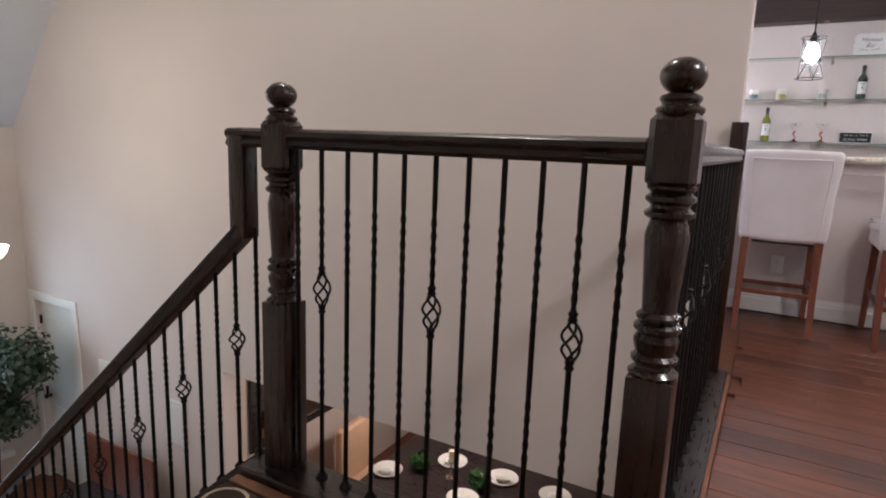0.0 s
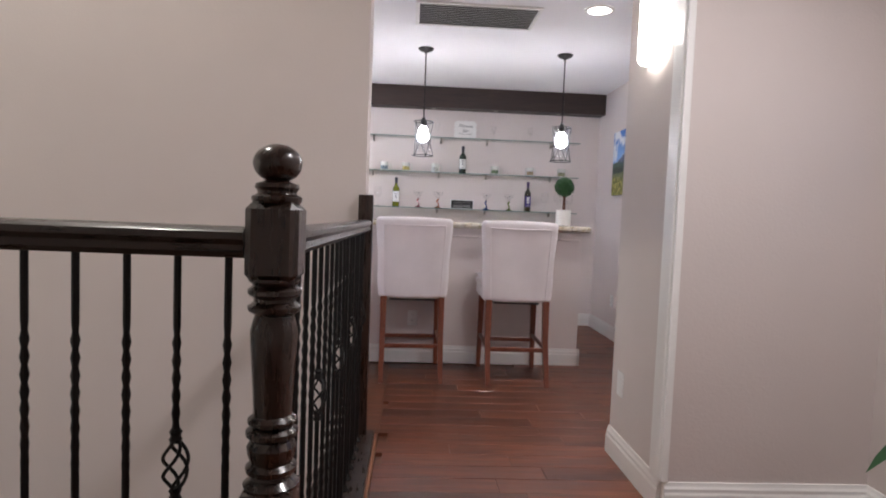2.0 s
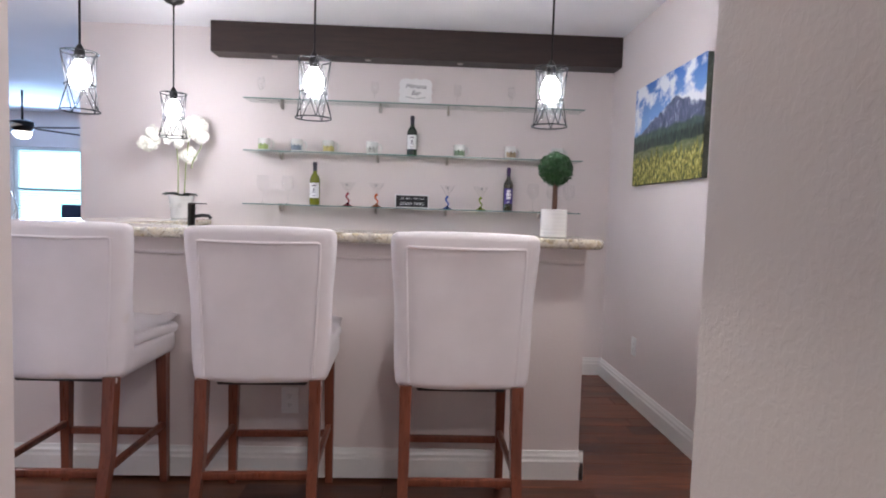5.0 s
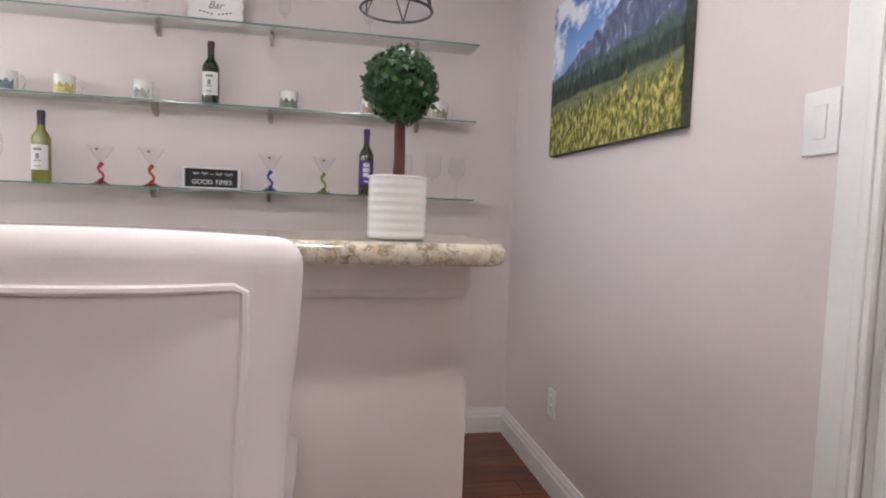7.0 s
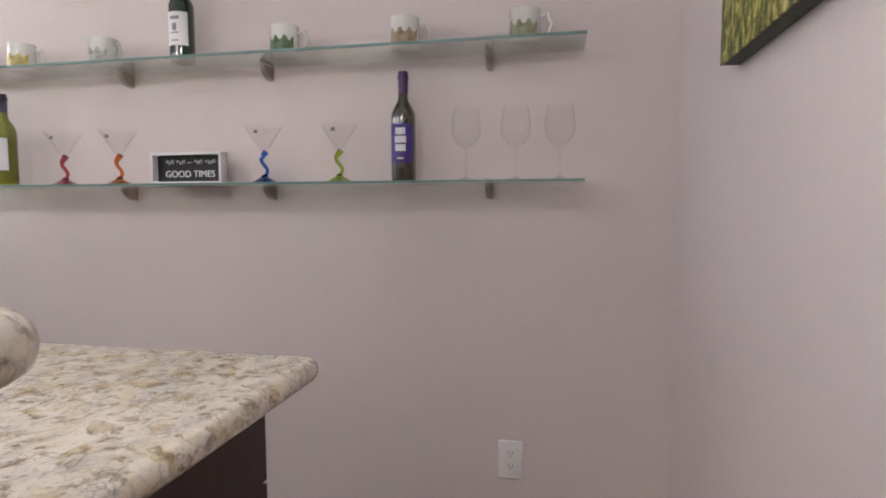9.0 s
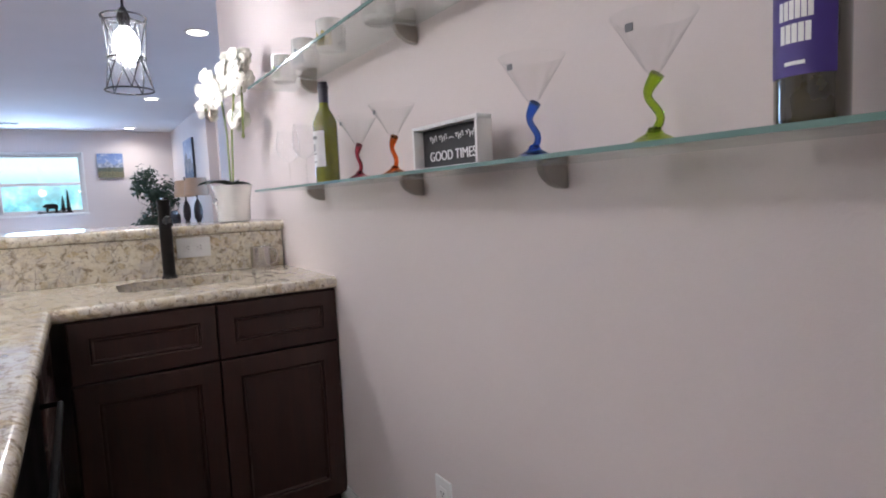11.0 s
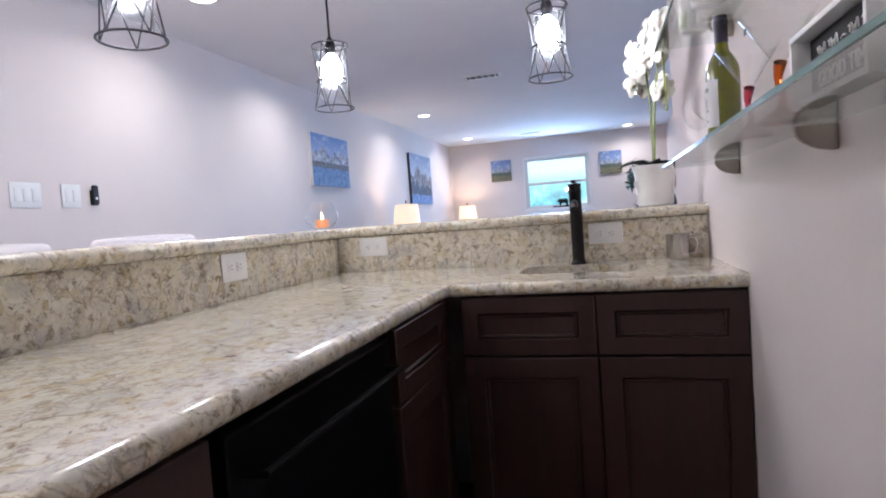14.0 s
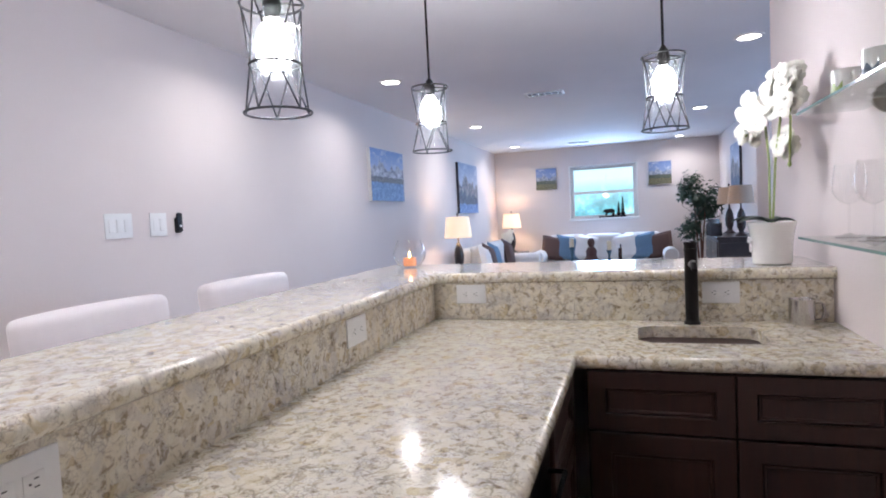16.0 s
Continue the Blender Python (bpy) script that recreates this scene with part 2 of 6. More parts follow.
def layered(name, sky_pair, layers):
    """A painted landscape: a sky and ridges before it, each (height, swing, ridge scale, seed, dark, light, grain), heights 0..1 in object z."""
    m, nt, b, tc = nodes_of(name)
    v = tc.outputs["Object"]
    sep = nt.nodes.new("ShaderNodeSeparateXYZ")
    nt.links.new(v, sep.inputs[0])
    col = ramp(nt, sep.outputs[2], [(.5, sky_pair[0]), (1, sky_pair[1])])
    cl = noise_tex(nt, mapped(nt, v, (1, 1, 2)), 4, 5, .6)
    col = mix(nt, ramp(nt, cl, [(.52, (0, 0, 0)), (.64, (.7, .7, .7))]), col, (.62, .64, .70))
    for base, swing, scale, seed, dark, light, grain in layers:
        line = noise_tex(nt, mapped(nt, v, (1, 0, 0), (seed, 0, 0)), scale, 5, .55)
        h = nt.nodes.new("ShaderNodeMath")
        h.operation = "MULTIPLY_ADD"
        nt.links.new(line, h.inputs[0])
        h.inputs[1].default_value, h.inputs[2].default_value = swing, base - swing / 2 + .5
        d = nt.nodes.new("ShaderNodeMath")
        d.operation = "SUBTRACT"
        nt.links.new(h.outputs[0], d.inputs[0])
        nt.links.new(sep.outputs[2], d.inputs[1])
        paint = ramp(nt, noise_tex(nt, mapped(nt, v, (1, 1, 1.4), (seed, seed, 0)), grain, 6, .65, .6), [(.38, dark), (.62, light)])
        col = mix(nt, ramp(nt, d.outputs[0], [(.49, (0, 0, 0)), (.51, (1, 1, 1))]), col, paint)
    nt.links.new(col, b.inputs["Base Color"])
    b.inputs["Roughness"].default_value = .55
    return m


WALL = plaster("tan_wall_paint", (.635, .570, .542), strength=.2)
WALL2 = plaster("lilac_grey_wall_paint", (.725, .652, .632), strength=.10)
CEILING = plaster("white_ceiling_paint", (.85, .845, .865), .85, .10)
TRIM = mat("white_trim_paint", (.82, .81, .79), .35, var=.03, coat=.2)
DOORW = mat("white_door_paint", (.80, .79, .77), .4, var=.03)
NEWEL = wood("dark_stained_wood", (.012, .007, .005), (.032, .013, .008), .28, "z", .35, .6)
RAILW = wood("dark_rail_wood", (.010, .007, .006), (.030, .016, .012), .30, "x", .25)
RAILY = wood("dark_rail_wood_y", (.010, .007, .006), (.030, .016, .012), .30, "y", .25)
BEAMW = wood("dark_beam_wood", (.018, .010, .009), (.05, .028, .022), .5, "x")
FLOORW = wood("floor_plank_wood", (.075, .022, .011), (.27, .088, .040), .40, "x", .10, rand=True)
FLOORB = wood("floor_wood_base", (.06, .02, .01), (.20, .07, .032), .35, "x", .15)
CHERRY = wood("cabinet_cherry_wood", (.018, .0065, .005), (.047, .016, .010), .44, "z", .04)
LEGW = wood("stool_leg_wood", (.10, .026, .014), (.26, .075, .038), .32, "z", .2)
IRON = mat("black_iron", (.015, .014, .014), .45, .6, bumps=.1)
BRONZE = mat("dark_bronze", (.018, .016, .016), .35, .7)
GRAPH = mat("grey_wire", (.055, .055, .06), .42, .6)
def slipcover(name, base):
    """White woven cotton with soft creases and a few faint tan stains."""
    m, nt, b, tc = nodes_of(name)
    v = tc.outputs["Object"]
    col = ramp(nt, noise_tex(nt, v, 5, 4), [(.3, [c * .95 for c in base]), (.7, [c * 1.03 for c in base])])
    stain = ramp(nt, noise_tex(nt, mapped(nt, v, (1, 1, 1), (4, 1, 2)), 4.5, 3, .5), [(.62, (0, 0, 0)), (.74, (.55, .55, .55))])
    col = mix(nt, stain, col, (.66, .55, .42))
    nt.links.new(col, b.inputs["Base Color"])
    b.inputs["Roughness"].default_value, b.inputs["Sheen Weight"].default_value = .9, .3
    crease = noise_tex(nt, mapped(nt, v, (1, 1, .7)), 9, 2, .5, .4)
    weave = noise_tex(nt, v, 380, 2)
    bump(nt, b, mix(nt, .2, crease, weave), .30, .003)
    return m


FABRIC = slipcover("white_slipcover_fabric", (.82, .77, .785))
FABRIC2 = mat("white_sofa_fabric", (.74, .72, .71), .9, var=.05, bumps=.3, bscale=300)
GRANITE = granite_mat()
SHELFG = thin_glass("shelf_glass", (.93, .97, .95))
SHELFE = mat("green_glass_edge", (.15, .26, .235), .15, var=.1)
CLEAR = thin_glass("clear_glass", (.985, .985, .985))
# clear glass; its translucent share stands in for the bulb's bloom
BLOOMG = thin_glass("bloom_pendant_glass", (.97, .97, .98), .05, .028)
CLIP = mat("brushed_nickel", (.42, .38, .34), .38, .9)
STEEL = mat("stainless_steel", (.55, .54, .52), .28, 1.0, stretch=(1, 1, 12))
WHITEP = mat("white_plastic", (.82, .82, .81), .35, var=.02)
SLOT = mat("dark_slot", (.05, .05, .05), .6)
BLACKP = mat("black_plastic", (.004, .004, .005), .30, var=.1)
CERAM = mat("white_ceramic", (.80, .79, .77), .22, var=.03, coat=.3)
LEAF = mat("topiary_leaf", (.018, .080, .018), .5, var=.5, scale=14)
LEAF2 = mat("ficus_leaf", (.018, .045, .022), .5, var=.5, scale=9)
LEAF3 = mat("orchid_leaf", (.03, .055, .035), .35, var=.3)
LEAF4 = mat("floor_plant_leaf", (.035, .11, .04), .4, var=.3)
STEMG = mat("orchid_stem", (.30, .36, .12), .5)
PETAL = mat("white_orchid_petal", (.76, .74, .66), .65, var=.06, bumps=.2, bscale=60)
TRUNK = mat("brown_trunk", (.12, .05, .03), .7, var=.25, stretch=(1, 1, .2))
BULB = glow("lit_bulb", (.90, .95, 1.0), 45)
CANG = glow("can_lens", (1, .95, .90), 14)
SCONG = glow("sconce_glass", (1, .95, .88), 7)
SHADEG = glow("lamp_shade_lit", (1, .76, .54), .78)
BLACKSIGN = mat("black_sign_face", (.012, .012, .014), .6)
WHITES = mat("white_painted_wood", (.80, .79, .78), .5, var=.03)
LETTER = mat("white_lettering", (.85, .85, .85), .6, var=.01)
INK = mat("grey_lettering", (.16, .16, .17), .6, var=.02)
CARPET = mat("dark_brown_carpet", (.05, .032, .024), .95, var=.3, bumps=.5, bscale=500)
CREAM = mat("cream_carpet_pattern", (.55, .46, .34), .95, var=.15, bumps=.5, bscale=500)
BROWNP = mat("brown_pillow", (.10, .055, .048), .85, var=.12)
BLUEP = mat("blue_pillow", (.12, .21, .32), .85, var=.12)
PEACH = mat("peach_upholstery", (.62, .40, .27), .85, var=.08)
DARKF = wood("dark_furniture_wood", (.012, .010, .012), (.045, .03, .03), .3, "x", .3)
SHADEC = mat("tan_lamp_shade", (.42, .30, .22), .8)
PINKW = plaster("pale_dining_wall_paint", (.66, .57, .52))
CANDLEM = mat("ivory_candle", (.80, .72, .56), .5)
# wax given emission to imitate candlelight inside the bowl
ORANGEC = glow("orange_wax_glow", (.85, .34, .16), .30)
FLAME = glow("flame", (1, .7, .3), 12)

# ---------------- building helpers ----------------
def finish(bm, smooth=True):
    bmesh.ops.recalc_face_normals(bm, faces=bm.faces)
    if smooth:
        for f in bm.faces:
            f.smooth = True
        for e in bm.edges:
            if len(e.link_faces) == 2 and e.calc_face_angle(0) > .6:
                e.smooth = False
        for f in bm.faces:
            if f.calc_area() > .08:
                f.smooth = False
                for e in f.edges:
                    e.smooth = False
    return bm


def mesh_of(name, bm, material, smooth=True):
    finish(bm, smooth)
    me = bpy.data.meshes.new(name)
    bm.to_mesh(me)
    bm.free()
    for mt in (material if isinstance(material, (list, tuple)) else [material]):
        me.materials.append(mt)
    return me


def part(name, bm, material, parent, label="", at=None, smooth=True):
    ob = new(name, mesh_of(name, bm, material, smooth))
    ob.parent = parent
    if at is not None:
        ob.matrix_local = at if isinstance(at, Matrix) else Matrix.Translation(at)
    if label:
        tagged(ob, label)
    return ob


def solo(name, bm, material, label, category, at=None, group="", kind="", smooth=True):
    ob = new(name, mesh_of(name, bm, material, smooth))
    if at is not None:
        ob.matrix_world = at if isinstance(at, Matrix) else Matrix.Translation(at)
    return tagged(ob, label, category, group, kind)


def thing(name, where, label, category, group="", kind="", rz=0):
    ob = new(name)
    ob.empty_display_size = .1
    ob.matrix_world = pose(*where, 0, 0, rz)
    return tagged(ob, label, category, group, kind)


def setting(name, bm, material, label, smooth=False):
    return solo(name, bm, material, label, name.split("_")[0], kind="structure", smooth=smooth)


def box(x0, x1, y0, y1, z0, z1, bevel=0, seg=2, bm=None):
    bm = bm or bmesh.new()
    b2 = bmesh.new() if bevel else bm
    vs = [b2.verts.new((x, y, z)) for z in (z0, z1) for y in (y0, y1) for x in (x0, x1)]
    for q in ((0, 1, 3, 2), (4, 6, 7, 5), (0, 4, 5, 1), (2, 3, 7, 6), (0, 2, 6, 4), (1, 5, 7, 3)):
        b2.faces.new([vs[i] for i in q])
    if bevel:
        bmesh.ops.bevel(b2, geom=list(b2.edges), offset=bevel, segments=seg, affect="EDGES", profile=.5)
        merge(bm, b2)
    return bm


def merge(bm, other, m=None):
    if m is not None:
        bmesh.ops.transform(other, matrix=m, verts=other.verts)
    tmp = bpy.data.meshes.new("tmp")
    other.to_mesh(tmp)
    other.free()
    bm.from_mesh(tmp)
    bpy.data.meshes.remove(tmp)
    return bm


def lathe(profile, seg=24, bm=None, m=None, cap=True):
    """Turn a list of (radius, height) about z."""
    bm = bm or bmesh.new()
    rings = []
    for r, z in profile:
        ring = []
        for i in range(seg):
            a = 2 * math.pi * i / seg
            p = Vector((r * math.cos(a), r * math.sin(a), z))
            ring.append(bm.verts.new(m @ p if m else p))
        rings.append(ring)
    for a, b in zip(rings, rings[1:]):
        for i in range(seg):
            bm.faces.new((a[i], a[(i + 1) % seg], b[(i + 1) % seg], b[i]))
    if cap:
        for ring in (rings[0], rings[-1]):
            if profile[0 if ring is rings[0] else -1][0] > 1e-4:
                bm.faces.new(ring)
    return bm


def tube(points, radius, seg=8, bm=None, closed=False):
    """A round bar along points; radius is one number or one for each point."""
    bm = bm or bmesh.new()
    pts = [Vector(p) for p in points]
    n = len(pts)
    rad = radius if isinstance(radius, (list, tuple)) else [radius] * n
    rings = []
    side = None
    for i, p in enumerate(pts):
        a = pts[(i - 1) % n] if closed or i else p
        b = pts[(i + 1) % n] if closed or i < n - 1 else p
        d = (b - a).normalized()
        if side is None:
            side = d.orthogonal().normalized()
        else:
            side = (side - d * side.dot(d)).normalized()
        up = d.cross(side)
        rings.append([bm.verts.new(p + rad[i] * (math.cos(2 * math.pi * k / seg) * side + math.sin(2 * math.pi * k / seg) * up)) for k in range(seg)])
    pairs = list(zip(rings, rings[1:])) + ([(rings[-1], rings[0])] if closed else [])
    for a, b in pairs:
        for k in range(seg):
            bm.faces.new((a[k], a[(k + 1) % seg], b[(k + 1) % seg], b[k]))
    if not closed:
        bm.faces.new(rings[0][::-1])
        bm.faces.new(rings[-1])
    return bm


def sweep_x(profile, x0, x1, bm=None):
    """Extrude a closed (y, z) outline from x0 to x1."""
    bm = bm or bmesh.new()
    a = [bm.verts.new((x0, y, z)) for y, z in profile]
    b = [bm.verts.new((x1, y, z)) for y, z in profile]
    n = len(profile)
    for i in range(n):
        bm.faces.new((a[i], a[(i + 1) % n], b[(i + 1) % n], b[i]))
    bm.faces.new(a[::-1])
    bm.faces.new(b)
    return bm


def slab(outline, z0, z1, edge=.012, seg=6):
    """A slab with a bullnose rim from a plan outline that runs anticlockwise."""
    bm = bmesh.new()
    n = len(outline)
    pts = [Vector(p) for p in outline]
    if sum(p.x * q.y - q.x * p.y for p, q in zip(pts, pts[1:] + pts[:1])) < 0:
        pts.reverse()
    inward = []
    for i, p in enumerate(pts):
        d0, d1 = (p - pts[i - 1]).normalized(), (pts[(i + 1) % n] - p).normalized()
        m0, m1 = Vector((-d0.y, d0.x)), Vector((-d1.y, d1.x))
        inward.append((m0 + m1) / max(.3, 1 + m0.dot(m1)))
    steps = [(edge * (1 - math.sin(math.pi / 2 * k / seg)), z0 + edge * (1 - math.cos(math.pi / 2 * k / seg))) for k in range(seg + 1)]
    steps += [(off, z0 + z1 - z) for off, z in reversed(steps)]
    rings = [[bm.verts.new((*(p + q * off), z)) for p, q in zip(pts, inward)] for off, z in steps]
    for r0, r1 in zip(rings, rings[1:]):
        for i in range(n):
            bm.faces.new((r0[i], r0[(i + 1) % n], r1[(i + 1) % n], r1[i]))
    bm.faces.new(rings[0][::-1])
    bm.faces.new(rings[-1])
    return bm


def round_corner(cx, cy, r, a0, a1, n=6):
    return [(cx + r * math.cos(radians(a0 + (a1 - a0) * i / n)), cy + r * math.sin(radians(a0 + (a1 - a0) * i / n))) for i in range(n + 1)]


def text_mesh(body, size, depth=.001, material=None, shear=0):
    cu = bpy.data.curves.new("words", "FONT")
    cu.body, cu.size, cu.extrude, cu.align_x, cu.align_y, cu.shear = body, size, depth, "CENTER", "CENTER", shear
    ob = bpy.data.objects.new("words", cu)
    scene.collection.objects.link(ob)
    me = bpy.data.meshes.new_from_object(ob.evaluated_get(bpy.context.evaluated_depsgraph_get()))
    bpy.data.objects.remove(ob)
    me.materials.clear()
    me.materials.append(material)
    return me


def text_part(body, size, parent, at, material, shear=0):
    ob = new("lettering", text_mesh(body, size, .0008, material, shear))
    ob.parent = parent
    ob.matrix_local = at
    return ob


def walls_with_hole(axis, at0, at1, u0, u1, z0, z1, holes):
    """A wall slab between at0 and at1 on axis ('x' or 'y'), spanning u0..u1, with rectangular holes (ua, ub, za, zb)."""
    bm = bmesh.new()
    us = sorted({u0, u1, *[h for q in holes for h in q[:2]]})
    zs = sorted({z0, z1, *[h for q in holes for h in q[2:]]})
    for ua, ub in zip(us, us[1:]):
        for za, zb in zip(zs, zs[1:]):
            uc, zc = (ua + ub) / 2, (za + zb) / 2
            if any(h[0] < uc < h[1] and h[2] < zc < h[3] for h in holes):
                continue
            if axis == "y":
                box(ua, ub, at0, at1, za, zb, bm=bm)
            else:
                box(at0, at1, ua, ub, za, zb, bm=bm)
    bmesh.ops.remove_doubles(bm, verts=bm.verts, dist=1e-5)
    seen = {}
    for f in list(bm.faces):
        seen.setdefault(tuple(round(c, 4) for c in f.calc_center_median()), []).append(f)
    bmesh.ops.delete(bm, geom=[f for fs in seen.values() if len(fs) > 1 for f in fs], context="FACES_ONLY")
    return bm


# ---------------- structure ----------------
LOW = -2.70            # floor of the storey below
setting("floor_base", box(-9.2, 2.44, 3.11, 10.6, -.25, -.022), FLOORB, "dark brown wood floor under the bar and sofas")
setting("floor_landing", box(.0, 2.44, -1.6, 3.11, -.25, -.022), FLOORB, "dark brown wood floor of the landing")
setting("floor_stairhead", box(-1.0, 0, -1.6, 1.12, -.25, -.022), FLOORB, "wood floor at the head of the stairs")
setting("ceiling_room", box(-9.2, 2.44, 3.11, 10.6, CEIL, CEIL + .1), CEILING, "white painted ceiling of the game room")
setting("ceiling_landing", box(.14, 2.44, -1.6, 3.11, CEIL, CEIL + .1), CEILING, "white painted ceiling over the landing")
setting("ceiling_stairs", box(-3.7, .15, -1.6, 3.11, 4.3, 4.4), CEILING, "high white ceiling over the stairwell")
bm = bmesh.new()
v = [bm.verts.new(p) for p in ((-6.42, -1.6, 1.06), (-6.42, 2.93, 1.06), (-3.7, 2.93, 4.3), (-3.7, -1.6, 4.3))]
bm.faces.new(v)
bmesh.ops.solidify(bm, geom=bm.faces, thickness=.08)
setting("ceiling_slope", bm, CEILING, "steep white sloping ceiling over the entry")

setting("wall_back", box(-1.37, 2.44, 6.2, 6.32, -.02, CEIL), WALL2, "beige textured wall behind the glass shelves")
setting("wall_step", box(-1.49, -1.37, 6.2, 10.5, -.02, CEIL), WALL2, "beige return wall past the bar")
setting("wall_far_right", box(-9.2, -6.0, 6.95, 7.07, -.02, CEIL), WALL2, "pale side wall of the sitting area")
setting("wall_alcove_left", box(-6.0, -5.9, 7.07, 10.5, -.02, CEIL), WALL2, "pale side wall of the alcove")
setting("wall_alcove", walls_with_hole("y", 10.5, 10.62, -6.0, -1.37, -.02, CEIL, [(-4.9, -3.75, .86, 1.95)]), WALL2, "pale wall with a window with blinds")
setting("wall_far", walls_with_hole("x", -9.17, -9.05, 3.11, 6.95, -.02, CEIL, [(4.50, 5.61, 1.17, 2.08)]), WALL2, "pale far wall of the sitting area with a window")
setting("wall_between", walls_with_hole("y", 2.93, 3.11, -9.2, .14, LOW, 4.3, [(-3.42, .0, LOW, -.82), (-6.28, -5.58, LOW, -.67)]), WALL2, "tall tan wall between the stairs and the game room")
DY0, DY1, DH = 3.365, 4.145, 2.03
setting("wall_right", walls_with_hole("x", 2.34, 2.46, 2.70, 6.32, -.02, CEIL, [(DY0, DY1, -.02, DH)]), WALL2, "beige side wall with a mountain picture and a door")
setting("wall_stub_front", box(1.39, 2.22, 2.18, 2.31, -.02, CEIL), WALL, "tan wall facing the landing")
setting("wall_stub_side", box(1.39, 1.51, 2.31, 2.70, -.02, CEIL), WALL, "tan wall end beside the passage")
setting("wall_stub_back", box(1.39, 2.34, 2.70, 2.80, -.02, CEIL), WALL, "tan wall closing the closet")
setting("wall_landing_right", box(2.22, 2.34, -1.6, 2.31, -.02, CEIL), WALL, "tan wall beside the landing")
setting("wall_landing_back", box(-6.5, 2.34, -1.72, -1.6, LOW, 4.3), WALL, "tan wall behind the landing")
setting("wall_over_landing", box(.15, .2, -1.6, 2.93, CEIL + .1, 4.3), WALL, "tan wall above the landing")
setting("wall_entry", walls_with_hole("x", -6.52, -6.4, -1.6, 2.93, LOW, 1.12, [(1.35, 2.55, -2.25, -.35)]), WALL, "pale yellow wall of the entry with a tall window")
setting("floor_entry", box(-6.5, .3, -1.6, 2.93, LOW - .1, LOW), FLOORB, "dark wood floor of the entry below")
setting("floor_dining", box(-6.5, .3, 2.93, 6.9, LOW - .1, LOW), FLOORB, "dark wood floor of the dining room below")
setting("wall_dining_back", box(-3.62, .3, 6.8, 6.9, LOW, -.25), PINKW, "pale wall of the dining room below")
setting("wall_dining_left", box(-3.62, -3.5, 3.11, 6.8, LOW, -.25), PINKW, "pale side wall of the dining room below")
setting("wall_dining_right", box(.15, .3, 1.2, 6.8, LOW, -.25), PINKW, "pale wall under the landing")
bm = box(-1.0, .0, 1.136, 1.16, -.25, -.022)
setting("trim_landing_face", bm, TRIM, "white fascia under the landing edge")

BASEPROF = [(0, 0), (.018, 0), (.018, .085), (.014, .095), (.014, .108), (.009, .118), (.006, .132), (0, .132)]


def baseboard(name, x0, y0, x1, y1, z=-.002, h=1.0):
    """Moulded skirting along a line; it stands out to the left of the way from start to end."""
    a, b = Vector((x0, y0, 0)), Vector((x1, y1, 0))
    d = (b - a).normalized()
    n = Vector((-d.y, d.x, 0))
    bm = bmesh.new()
    ra = [bm.verts.new(a + n * p + Vector((0, 0, z + q * h))) for p, q in BASEPROF]
    rb = [bm.verts.new(b + n * p + Vector((0, 0, z + q * h))) for p, q in BASEPROF]
    k = len(BASEPROF)
    for i in range(k):
        bm.faces.new((ra[i], ra[(i + 1) % k], rb[(i + 1) % k], rb[i]))
    bm.faces.new(ra)
    bm.faces.new(rb[::-1])
    return setting(name, bm, TRIM, "white moulded baseboard along the wall")


baseboard("baseboard_back", 2.34, 6.2, -.03, 6.2)
baseboard("baseboard_right_a", 2.34, DY1 + .09, 2.34, 6.2)
baseboard("baseboard_right_b", 2.34, 2.80, 2.34, DY0 - .09)
baseboard("baseboard_stub_side", 1.39, 2.20, 1.39, 2.80)
baseboard("baseboard_stub_front", 2.22, 2.18, 1.39, 2.18)
baseboard("baseboard_landing", 2.22, -1.6, 2.22, 2.18)
baseboard("baseboard_game_left", .14, 3.11, -9.05, 3.11)
bm = box(1.368, 1.39, 2.182, 2.27, .13, CEIL, .006)
box(1.373, 1.404, 2.166, 2.180, .13, CEIL, .005, bm=bm)
setting("trim_corner_casing", bm, TRIM, "white casing along the wall corner")

# planks of the hall and passage, each one a piece of the floor
plank_base = solo("plank_floor", box(.24, 2.34, -1.6, 6.2, -.022, -.018), FLOORB, "brown hand-scraped wood plank floor", "floor", kind="structure")

# ---------------- stairs and railing ----------------
def baluster_bm(h, basket):
    bm = bmesh.new()
    pts, rads = [], []
    n = 60
    for i in range(n + 1):
        z = h * i / n
        u = z / h
        twist = .28 < u < .44 or .56 < u < .86
        r = .0068 + (.0016 * math.sin(z * 180) if twist and not (basket and .4 < u < .62) else 0)
        pts.append((0, 0, z))
        rads.append(r)
    if basket:
        zb = h * .60
        half = .05
        lo = [(p, r) for p, r in zip(pts, rads) if p[2] < zb - half]
        hi = [(p, r) for p, r in zip(pts, rads) if p[2] > zb + half]
        for seq in (lo, hi):
            tube([p for p, r in seq], [r for p, r in seq], 7, bm)
        for k in range(4):
            w = []
            for i in range(13):
                u = i / 12
                a = k * math.pi / 2 + u * math.pi * 1.1
                rr = .004 + .019 * math.sin(math.pi * u) ** .8
                w.append((rr * math.cos(a), rr * math.sin(a), zb - half + 2 * half * u))
            tube(w, .0034, 5, bm)
        for zc in (zb - half - .008, zb + half + .008):
            lathe([(.0075, zc - .014), (.0115, zc - .008), (.0085, zc), (.0115, zc + .008), (.0075, zc + .014)], 8, bm)
    else:
        tube(pts, rads, 7, bm)
    lathe([(.017, 0), (.019, .008), (.012, .018), (.009, .026)], 8, bm)
    return bm


